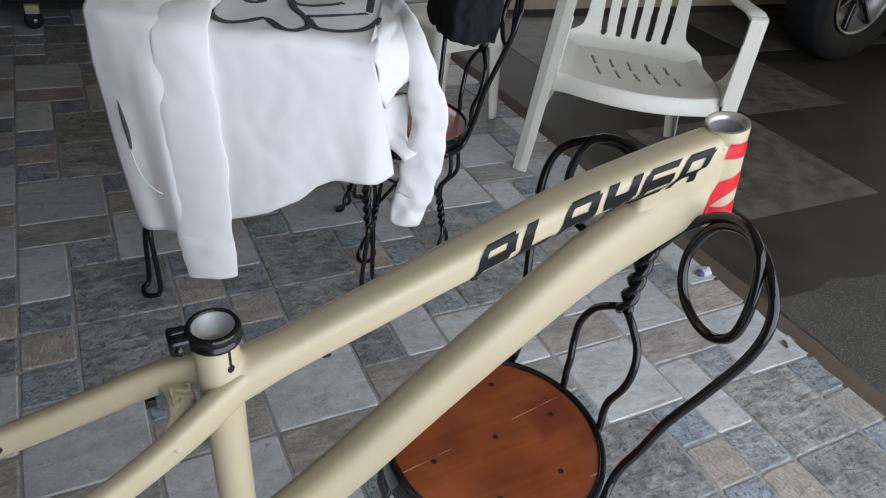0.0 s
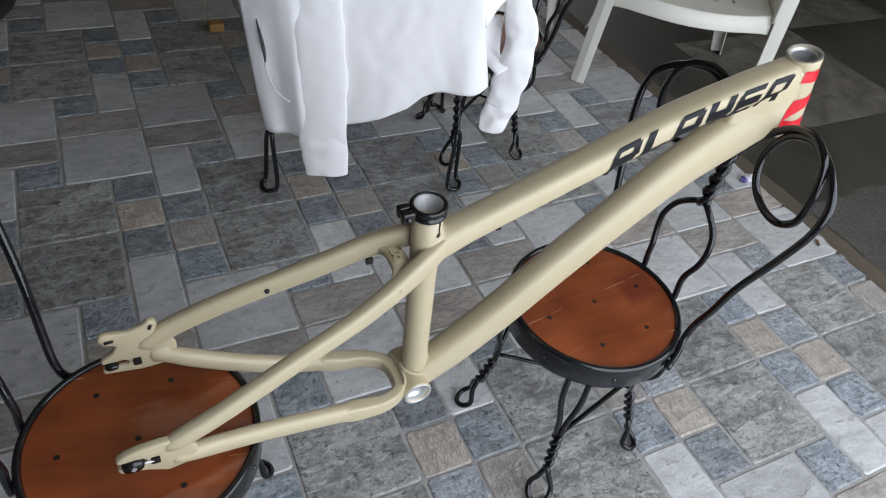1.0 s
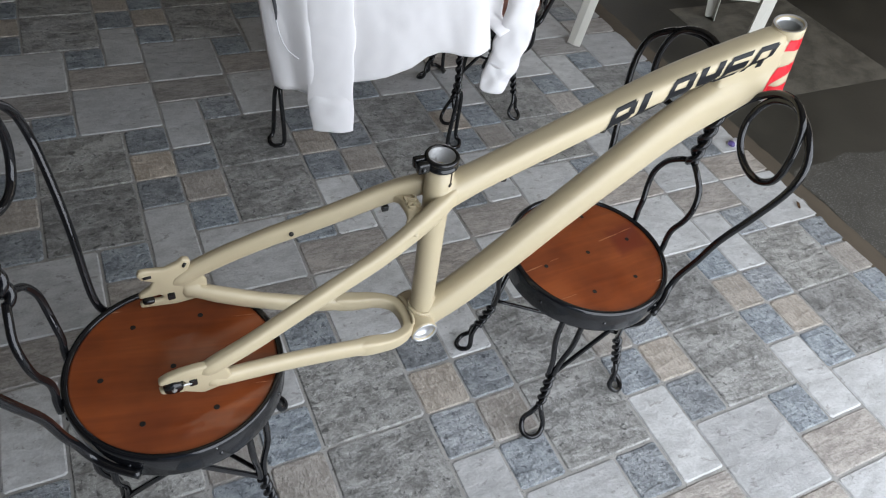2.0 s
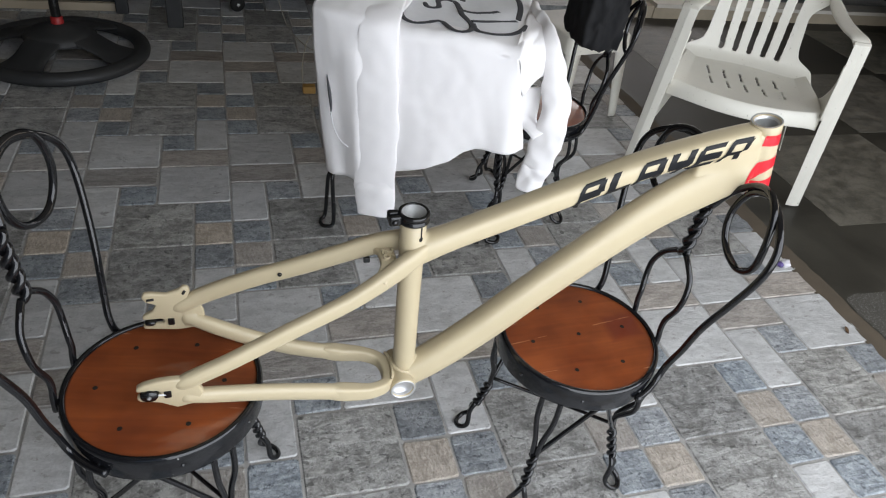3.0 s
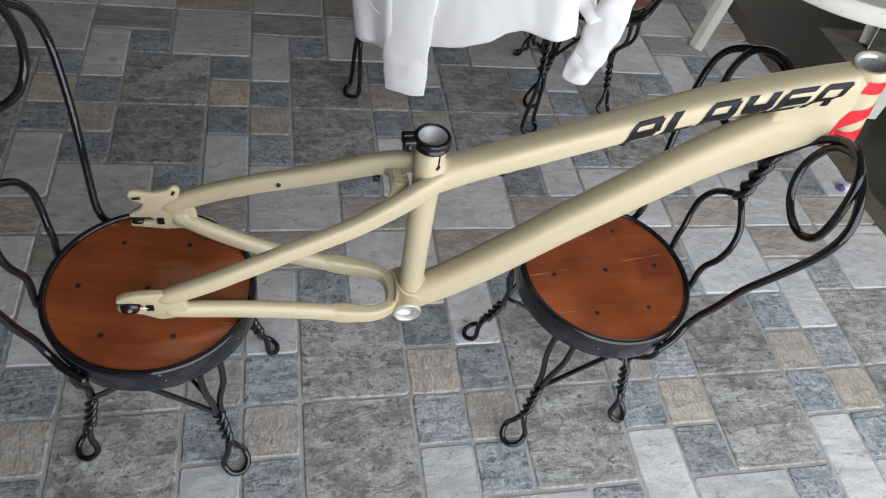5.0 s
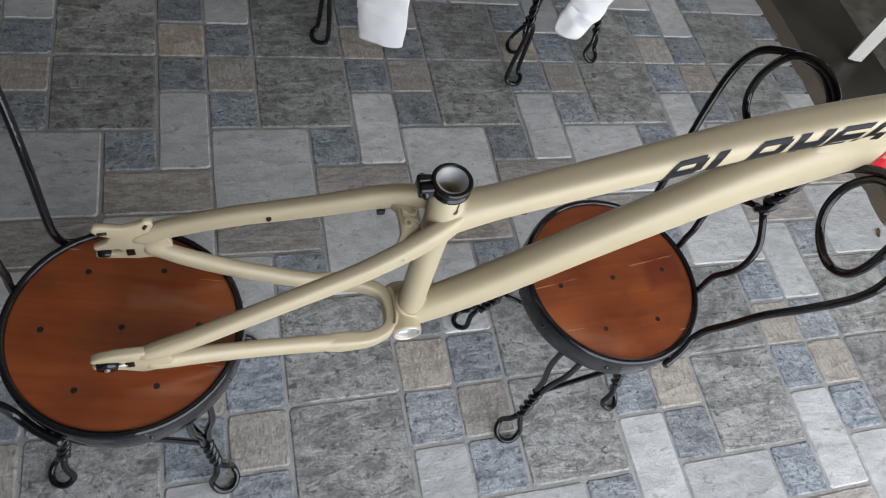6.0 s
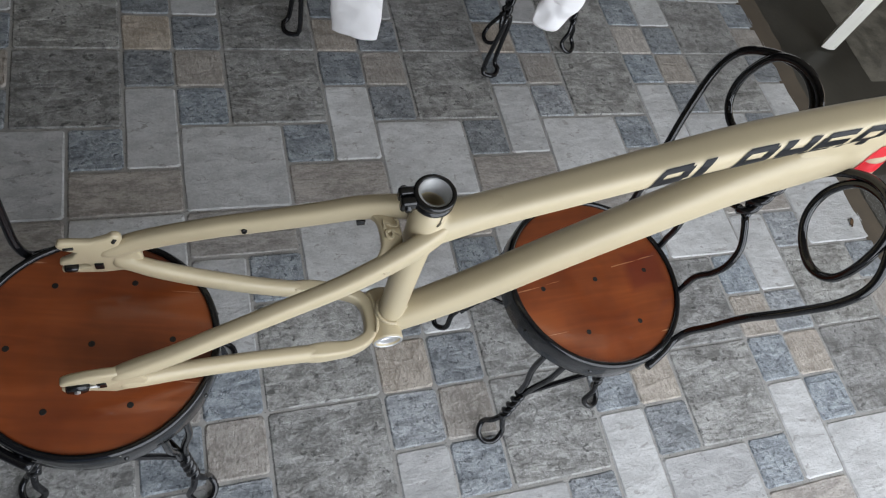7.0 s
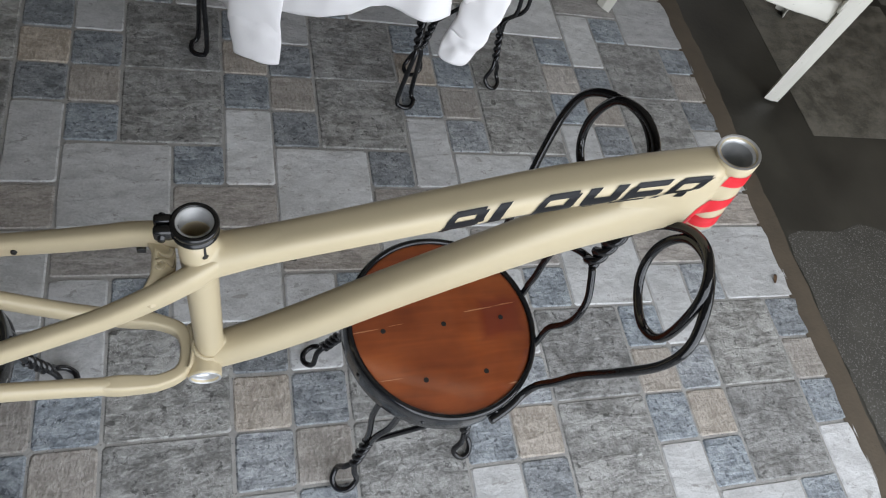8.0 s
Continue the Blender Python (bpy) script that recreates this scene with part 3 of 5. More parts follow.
for q in SEAT_STAYS:
    p = spline(q, 44)
    stay = bike_part("seat_stay", tube(bmesh.new(), p, p[:, 3:5], 32, up=(0, 0, 1), square=2.9), CREAM)
    if q is SEAT_STAYS[1]:
        # eyelet hole is not cut; a dark disc gives its shade
        bm = bmesh.new()
        lathe(bm, [(0.0014, 0.002), (0.0030, 0.002), (0.0034, 0.0), (0.0, -0.001)], 14, Matrix.Translation((0.070, -0.3128, 0.4685)) @ pose(0, 0, 0, 75, 0, 0))
        bike_part("cable_eyelet", bm, HOLE, "small cable eyelet, its hole drawn as a dark disc", stay)
for q in CHAIN_STAYS:
    p = spline(q, 40)
    bike_part("chain_stay", tube(bmesh.new(), p, p[:, 3:5], 28, up=(0, 0, 1), square=2.4), CREAM)

# U-shaped yoke behind the shell and the arched bridge between the seat stays
p = spline([(0.136, -0.4119, 0.3067, 0.0085, 0.0118), (0.152, -0.4110, 0.3027, 0.0108, 0.0136), (0.170, -0.4095, 0.2975, 0.0110, 0.0132), (0.203, -0.4060, 0.2895, 0.0088, 0.0122), (0.2300, -0.391, 0.2835, 0.0088, 0.0118), (0.2395, -0.3625, 0.2815, 0.0110, 0.0118), (0.2300, -0.335, 0.2830, 0.0088, 0.0118), (0.203, -0.3220, 0.2880, 0.0088, 0.0122), (0.170, -0.3155, 0.2900, 0.0112, 0.0132), (0.152, -0.3139, 0.2936, 0.0108, 0.0136), (0.136, -0.3126, 0.2966, 0.0085, 0.0118)], 60)
YOKE = p
bike_part("yoke", tube(bmesh.new(), p, p[:, 3:5], 32, up=(0, 0, 1), square=4.5), CREAM, "forged U-shaped yoke")
p = spline([(0.206, -0.398, 0.508, 0.0100, 0.0080), (0.2150, -0.387, 0.5190, 0.0110, 0.0066), (0.2205, -0.376, 0.5220, 0.0118, 0.0060), (0.2220, -0.359, 0.5230, 0.0122, 0.0060), (0.2205, -0.342, 0.5220, 0.0118, 0.0060), (0.2150, -0.331, 0.5195, 0.0110, 0.0066), (0.208, -0.320, 0.513, 0.0100, 0.0080)], 36)
bridge = bike_part("stay_bridge", tube(bmesh.new(), p, p[:, 3:5], 28, up=(0, 0, 1), square=4.5), CREAM, "arched bridge with raised numerals")
text = bpy.data.curves.new("numerals", "FONT")
text.body, text.size, text.extrude, text.align_x, text.align_y = "26", 0.026, 0.0026, "CENTER", "CENTER"
holder = bpy.data.objects.new("numerals", text)
me = bpy.data.meshes.new_from_object(holder)
bpy.data.objects.remove(holder)
me.transform(HOME @ Matrix(((0, 1, 0, 0.2215), (-1, 0, 0, -0.359), (0, 0, 1, 0.5302), (0, 0, 0, 1))))
me.materials.append(CREAM)
numerals = new("numerals", me)
numerals.parent = bridge

bm = box(bmesh.new(), (0.193, -0.3315, 0.494), (0.2025, -0.3245, 0.503))
soften(bike_part("cable_guide", bm, BLACK_SATIN, "small dark cable guide", stay), 0.001)

# dropouts
NEAR_OUT = [(-0.132, 0.389), (-0.122, 0.395), (-0.105, 0.399), (-0.085, 0.400), (-0.066, 0.398), (-0.052, 0.388), (-0.046, 0.368), (-0.055, 0.349), (-0.083, 0.3435), (-0.105, 0.357), (-0.131, 0.363), (-0.134, 0.371), (-0.106, 0.371), (-0.102, 0.3755), (-0.106, 0.381), (-0.133, 0.382)]
FAR_OUT = [(-0.133, 0.386), (-0.118, 0.396), (-0.112, 0.407), (-0.126, 0.414), (-0.131, 0.423), (-0.127, 0.431), (-0.117, 0.431), (-0.095, 0.427), (-0.078, 0.434), (-0.071, 0.4405), (-0.063, 0.438), (-0.061, 0.430), (-0.066, 0.419), (-0.050, 0.408), (-0.044, 0.388), (-0.044, 0.366), (-0.055, 0.356), (-0.088, 0.354), (-0.134, 0.361), (-0.134, 0.369), (-0.106, 0.369), (-0.102, 0.374), (-0.106, 0.379), (-0.134, 0.379)]
near = soften(bike_part("dropout", extrude_outline(bmesh.new(), NEAR_OUT, 0.011, Matrix.Translation((0, -0.4345, 0))), CREAM), 0.0035, 3)
far = soften(bike_part("dropout", extrude_outline(bmesh.new(), FAR_OUT, 0.009, Matrix.Translation((0, -0.2875, 0))), CREAM, "dropout with brake caliper ears"), 0.003, 3)
# ear slots are not cut; dark bars stand for their shaded insides
for x0, z0, x1, z1 in ((-0.1235, 0.4195, -0.113, 0.4205), (-0.0715, 0.4275, -0.0685, 0.4335)):
    bike_part("caliper_slot", tube(bmesh.new(), [(x0, -0.2925, z0), (x1, -0.2925, z1)], 0.0021, 10), HOLE, "caliper bolt slot, its shade drawn as a dark bar", far)
for drop, y, sgn in ((near, -0.4345, -1), (far, -0.2875, -1)):
    bm = bmesh.new()
    lathe(bm, [(0.0, 0.004), (0.0095, 0.0035), (0.0105, 0.0), (0.0105, -0.0045)], 24, Matrix.Translation((-0.1165 - (0.006 if drop is far else 0), y + sgn * 0.0065, 0.3755)) @ pose(0, 0, 0, 90, 0, 0) @ Matrix.Diagonal((1.15 if drop is near else 0.75, 0.88 if drop is near else 0.35, 1, 1)))
    bike_part("axle_washer", bm, BLACK_SATIN, "black oval axle washer", drop)
    bm = bmesh.new()
    lathe(bm, [(0.0, 0.0062), (0.0030, 0.0060), (0.0034, 0.002)], 4, Matrix.Translation((-0.1165 - (0.006 if drop is far else 0), y + sgn * 0.0065, 0.3755)) @ pose(0, 0, 0, 90, 0, 0))
    if drop is near:
        bike_part("axle_stub", bm, SILVER, "small bare axle stub", drop, smooth=False)
    if drop is near:
        bike_part("tensioner_screw", tube(bmesh.new(), [(-0.112, y + sgn * 0.0062, 0.3750), (-0.095, y + sgn * 0.0062, 0.3740)], 0.0016, 8), SILVER, "thin chain tensioner screw", drop)
    bm = box(bmesh.new(), (-0.0980, y - 0.0072, 0.3675), (-0.0880, y + 0.0072, 0.3800))
    soften(bike_part("tensioner_nut", bm, BLACK_SATIN, "black square tensioner nut", drop, smooth=False), 0.0015)



def weld(name, bm, parent, voxel=0.0026, rounds=14):
    """Filleted, sanded weld: the joined tube ends melted together, proud only in the hollow corners."""
    ob = bike_part(name, bm, CREAM, "smooth sanded weld", parent)
    mod = ob.modifiers.new("melt", "REMESH")
    mod.mode, mod.voxel_size, mod.use_smooth_shade = "VOXEL", voxel, True
    mod = ob.modifiers.new("sand", "SMOOTH")
    mod.factor, mod.iterations = 0.5, rounds
    return ob


bm = bmesh.new()
tube(bm, TOP[-17:-2], TOP[-17:-2, 3:5] + np.linspace(-0.0015, 0.0008, 15)[:, None], 32, up=(0, 0, 1), square=2.7)
tube(bm, DOWN[-15:-3], DOWN[-15:-3, 3:5] + np.linspace(-0.0015, 0.0018, 12)[:, None], 32, up=(0, 0, 1), square=2.5)
lathe(bm, [(0.0186, 0.010), (0.0234, 0.010), (0.0234, HEAD_H - 0.013), (0.0186, HEAD_H - 0.013)], 36, HEAD_M, closed=True)
wedge = [[bm.verts.new((x, MID + k * t, z)) for x, z, t in ((0.690, 0.640, 0.010), (0.690, 0.676, 0.010), (0.740, 0.697, 0.0195), (0.776, 0.722, 0.0205), (0.790, 0.650, 0.0212), (0.745, 0.655, 0.0205))] for k in (-1, 1)]
for k in range(6):
    bm.faces.new((wedge[0][k], wedge[0][(k + 1) % 6], wedge[1][(k + 1) % 6], wedge[1][k]))
for ring in wedge:
    for q in ((0, 1, 2), (0, 2, 5), (5, 2, 4), (4, 2, 3)):
        bm.faces.new([ring[k] for k in q])
head_weld = weld("head_weld", bm, head_tube, rounds=22)
bm = bmesh.new()
tube(bm, TOP[:11], TOP[:11, 3:5] + np.linspace(0.0034, 0.0, 11)[:, None], 32, up=(0, 0, 1), square=2.5)
q, k = upright((0.2585, MID, 0.49), (0.2548, MID, 0.584))
lathe(bm, [(0.0150, 0), (0.0188, 0), (0.0188, k), (0.0150, k)], 28, q, closed=True)
for q in SEAT_STAYS:
    p = spline(q, 44)[34:]
    tube(bm, p, p[:, 3:5] - 0.0018, 32, up=(0, 0, 1), square=2.9)
weld("seat_weld", bm, seat_tube, rounds=14)
bm = bmesh.new()
tube(bm, DOWN[:9], DOWN[:9, 3:5], 24, up=(0, 0, 1))
tube(bm, [(0.2665, MID, 0.28), (0.264, MID, 0.345)], 0.0180, 28)
tube(bm, [(0.259, MID - 0.024, 0.274), (0.259, MID + 0.024, 0.274)], 0.0214, 28)
p = YOKE[22:-22]
tube(bm, p, p[:, 3:5] - 0.0006, 32, up=(0, 0, 1), square=4.0)
weld("bottom_weld", bm, shell, rounds=10)
for k, y in ((0, -0.4345), (1, -0.2875)):
    bm = bmesh.new()
    for q in (SEAT_STAYS[k], CHAIN_STAYS[k]):
        p = spline(q, 44)[:14]
        tube(bm, p, p[:, 3:5] + np.linspace(0.0012, 0.0, 14)[:, None], 20, up=(0, 0, 1))
    box(bm, (-0.078, y - 0.005, 0.358), (-0.054, y + 0.005, 0.396))
    weld("dropout_weld", bm, (near, far)[k], 0.0022, 10)

def bead(points, radius, parent):
    """Row of overlapping ripples left by the welder."""
    p = spline(points, 72)
    bike_part("weld_bead", tube(bmesh.new(), p, [radius * (0.84 + 0.18 * abs(math.sin(i * 0.75))) for i in range(73)], 8), CREAM, "rippled weld bead", parent)


bead([(0.2650 + 0.0196 * math.cos(a), MID + 0.0196 * math.sin(a), 0.2975 - 0.004 * math.cos(a)) for a in np.linspace(radians(75), radians(285), 15)], 0.0030, shell)
bead([(0.2380 + 0.006 * math.cos(a), MID + 0.030 * math.sin(a), 0.2950 + 0.003 * math.cos(a)) for a in np.linspace(radians(-80), radians(80), 11)], 0.0026, shell)
for y, x, z in ((-0.327, 0.208, 0.5225),):
    bead([(x + 0.012 * math.cos(a), y + 0.004 * math.sin(a), z + 0.002 * math.sin(a)) for a in np.linspace(0, 2 * math.pi, 13)], 0.0022, bridge)

# cable guides under the top tube
for x, z in ((0.350, 0.552), (0.497, 0.6085), (0.668, 0.6685)):
    bm = box(bmesh.new(), (x - 0.004, MID - 0.015, z - 0.001), (x + 0.004, MID - 0.009, z + 0.006))
    soften(bike_part("cable_guide", bm, BLACK_SATIN, "small dark cable guide", top_tube), 0.001)


def on_tube(path, u, phi, lift):
    """A point on an oval tube: u runs 0 to 1 along it, phi from the near side up."""
    x = u * (len(path) - 1)
    i = min(int(x), len(path) - 2)
    q = path[i] + (path[i + 1] - path[i]) * (x - i)
    d = Vector(path[i + 1][:3] - path[i][:3]).normalized()
    side = d.cross(Vector((0, 0, 1))).normalized()
    over = side.cross(d)
    return Vector(q[:3]) + side * ((q[3] + lift) * power(math.cos(phi), 3.1)) + over * ((q[4] + lift) * power(math.sin(phi), 3.1))


# vinyl graphics follow the near flank of the head tube and its weld
bpy.context.view_layer.update()
graph = bpy.context.evaluated_depsgraph_get()
FLANK = [BVHTree.FromObject(ob, graph) for ob in (head_tube, head_weld, down_tube, top_tube)]


def on_flank(h, forward):
    """h 0 to 1 up the head tube, forward in metres from its axis, laid onto the near surface."""
    p = HEAD_M @ Vector((forward, 0, h * HEAD_H))
    q = HOME @ Vector((p.x, -0.6, p.z))
    hits = [t.ray_cast(q, Vector((0, 1, 0)))[0] for t in FLANK]
    return bike.matrix_world @ Vector((q.x, min([k.y for k in hits if k] or [0.0]) - 0.0007, q.z))


def on_side(p):
    """The point of the near side that stands before p."""
    q = HOME @ Vector((p.x, -0.6, p.z))
    hits = [t.ray_cast(q, Vector((0, 1, 0)))[0] for t in FLANK]
    p.y = min([p.y] + [k.y + MID - 0.0007 for k in hits if k])
    return p


# slanted stencil strokes of the dark graphic along the top tube: quads in a unit cell, made of (x, height) corners
TOP_BAR, BOW, MID_BAR, STEM = ((0.16, 1), (0.90, 1), (0.93, 0.72), (0.10, 0.72)), ((0.74, 0.80), (1, 0.88), (1, 0.42), (0.74, 0.42)), ((0.08, 0.52), (0.90, 0.52), (0.84, 0.27), (0.04, 0.27)), ((0.11, 0.90), (0.31, 0.90), (0.15, 0.0), (-0.06, 0.0))
STROKES = {
    0: [TOP_BAR, BOW, MID_BAR, STEM],
    1: [((0.10, 1), (0.40, 1), (0.34, 0.20), (0.02, 0.20)), ((0.02, 0.28), (0.95, 0.28), (0.92, 0.0), (-0.04, 0.0))],
    2: [TOP_BAR, ((0.74, 0.80), (1, 0.88), (0.98, 0.0), (0.70, 0.0)), ((0.10, 0.48), (0.76, 0.48), (0.74, 0.24), (0.06, 0.24)), STEM],
    3: [((0.04, 1), (0.34, 1), (0.30, 0.40), (0.06, 0.40)), ((0.06, 0.56), (0.98, 0.56), (0.90, 0.28), (0.10, 0.28)), ((0.72, 1), (1, 1), (0.98, 0.42), (0.70, 0.42)), ((0.42, 0.30), (0.70, 0.30), (0.62, 0.0), (0.34, 0.0))],
    4: [((0.14, 1), (1, 1), (0.98, 0.74), (0.08, 0.74)), ((0.10, 0.60), (0.96, 0.60), (0.94, 0.38), (0.10, 0.38)), ((-0.04, 0.24), (0.92, 0.24), (0.88, 0.0), (-0.06, 0.0)), ((0.04, 0.80), (0.26, 0.80), (0.20, 0.10), (-0.04, 0.10))],
    5: [TOP_BAR, ((0.76, 0.80), (1, 0.92), (0.88, 0.50), (0.68, 0.48)), ((0.08, 0.52), (0.80, 0.52), (0.62, 0.34), (0.06, 0.34)), ((0.44, 0.42), (0.66, 0.42), (0.84, 0.0), (0.60, 0.0)), STEM],
}
U0, U1, LOW, HIGH = 0.436, 0.937, radians(-44), radians(50)
cell = (U1 - U0) / 6
for g, quads in STROKES.items():
    bm = bmesh.new()
    for layer, q in enumerate(quads):
        rows = []
        for a in np.linspace(0, 1, 7):
            row = []
            for b in np.linspace(0, 1, 7):
                top = np.array(q[0]) * (1 - b) + np.array(q[1]) * b
                low = np.array(q[3]) * (1 - b) + np.array(q[2]) * b
                x, w = top * (1 - a) + low * a
                u = U0 + cell * (g + 0.90 * x) + 0.034 * (w - 0.3)
                phi = LOW + (HIGH - LOW) * w - 0.30 * max(0, (u - 0.62) / 0.33) ** 1.3
                p = on_tube(TOP, u, max(phi, -0.72), 0.0006 + 0.00012 * layer) + Vector((0.004, 0, 0.018)) * min(0, phi + 0.72)
                row.append(on_side(p) if u > 0.72 else p)
            rows.append(row)
        sheet(bm, rows)
    bike_part("decal_mark", bm, DECAL, "dark slanted vinyl graphic", top_tube)


def head_decal(upper, lower):
    """A patch between two edges, each a list of (height, metres forward)."""
    bm = bmesh.new()
    a, b = spline([(f, HEAD_H * h, 0) for h, f in upper], 30), spline([(f, HEAD_H * h, 0) for h, f in lower], 30)
    sheet(bm, [[on_flank(q[1] / HEAD_H, q[0]) for q in (a[i] * (1 - t) + b[i] * t for t in np.linspace(0, 1, 12))] for i in range(31)])
    bike_part("red_mark", bm, RED, "red vinyl mark", head_tube)


head_decal([(0.86, 0.0205), (0.88, 0.005), (0.90, -0.0115)], [(0.71, 0.0205), (0.73, 0.005), (0.755, -0.0168)])
head_decal([(0.55, 0.0205), (0.545, 0.006), (0.50, -0.0175), (0.385, -0.031), (0.26, -0.0355), (0.08, -0.0375)], [(0.39, 0.0205), (0.39, 0.007), (0.325, -0.010), (0.235, -0.0187), (0.16, -0.023), (0.07, -0.027)])
head_decal([(0.235, 0.0205), (0.235, 0.009), (0.22, -0.008), (0.215, -0.0187), (0.14, -0.024)], [(0.06, 0.0205), (0.06, 0.005), (0.062, -0.010), (0.06, -0.020), (0.06, -0.028)])


# ---- small ice-cream-parlour chairs ----
WIRE = 0.0058


def twist(bm, a, b, turns, radius=0.0056, wire=0.0055, steps=16):
    m, h = between(a, b)
    for ph in (0, math.pi):
        n = int(turns * steps)
        tube(bm, [m @ Vector((radius * math.cos(ph + 2 * math.pi * turns * i / n), radius * math.sin(ph + 2 * math.pi * turns * i / n), h * i / n)) for i in range(n + 1)], wire, 8)
    return bm


def foot_loop(bm, low, out, side, r, wide, wire=0.0055):
    """A teardrop of wire that leans outward and rests on the floor."""
    z = Vector((0, 0, 1))
    loop = [low, low + out * 0.008 + side * wide * 0.45 - z * 0.020, out * (r - 0.004) + side * wide * 0.95 + z * 0.024, out * (r + 0.012) + side * wide * 0.8 + z * 0.010, out * (r + 0.020) + z * (wire + 0.0003), out * (r + 0.012) - side * wide * 0.8 + z * 0.010, out * (r - 0.004) - side * wide * 0.95 + z * 0.024, low + out * 0.008 - side * wide * 0.45 - z * 0.020, low]
    tube(bm, spline(loop, 36), wire, 8)


def parlour_leg(parent, fx, fy, neighbours, top=0.283, rim=0.136, name="leg"):
    """Wires from the rim, twisted together and ending in a teardrop loop as foot, with a straight brace to the leg beside it."""
    f = Vector((fx, fy, 0))
    out = f.normalized()
    side = Vector((-out.y, out.x, 0))
    r = f.length - 0.012
    z = Vector((0, 0, 1))
    join, low = out * (r - 0.030) + z * 0.140, out * (r - 0.012) + z * 0.074
    bm = bmesh.new()
    for s, w in ((0.016, 0.015), (-0.016, 0.015)):
        tube(bm, spline([out * rim + side * s + z * top, out * (rim + 0.004) + side * w * (1 if s > 0 else -1) + z * (top - 0.055), out * (r - 0.032) + side * s * 0.4 + z * 0.180, join + side * s * 0.25], 16), 0.0050, 8)
    twist(bm, join, low, 1.9, 0.0050, 0.0050)
    foot_loop(bm, low, out, side, r, 0.020, 0.0050)
    leg = part(name, bm, BLACK_GLOSS, parent)
    for q in neighbours:
        n = Vector((q[0], q[1], 0)).normalized()
        mid = (out * 0.53 + n * 0.47).normalized() * 0.126
        bm = bmesh.new()
        tube(bm, spline([join, join.lerp(mid + z * 0.262, 0.5) + z * 0.004, mid + z * 0.268, mid + (n - out) * 0.018 + z * 0.280], 14), 0.0044, 8)
        part("brace", bm, BLACK_GLOSS, parent)
    return leg, join


SPIRAL = [(0.168, 0.010, 0.584), (0.179, 0.029, 0.623), (0.185, 0.060, 0.654), (0.176, 0.099, 0.666), (0.162, 0.133, 0.651), (0.156, 0.147, 0.605), (0.159, 0.142, 0.560), (0.162, 0.115, 0.538), (0.169, 0.078, 0.542), (0.175, 0.052, 0.564), (0.181, 0.043, 0.600),
          (0.186, 0.056, 0.637), (0.183, 0.086, 0.656), (0.176, 0.115, 0.657), (0.163, 0.149, 0.643), (0.150, 0.175, 0.615), (0.140, 0.178, 0.573), (0.128, 0.161, 0.509), (0.118, 0.139, 0.441), (0.114, 0.125, 0.379), (0.109, 0.114, 0.335), (0.099, 0.115, 0.306), (0.076, 0.129, 0.297), (0.044, 0.143, 0.294)]
INNER = [(0.162, 0.007, 0.482), (0.160, 0.022, 0.472), (0.157, 0.042, 0.452), (0.151, 0.052, 0.424), (0.147, 0.050, 0.395), (0.141, 0.041, 0.366), (0.1395, 0.040, 0.345), (0.1420, 0.040, 0.325), (0.1430, 0.040, 0.298)]


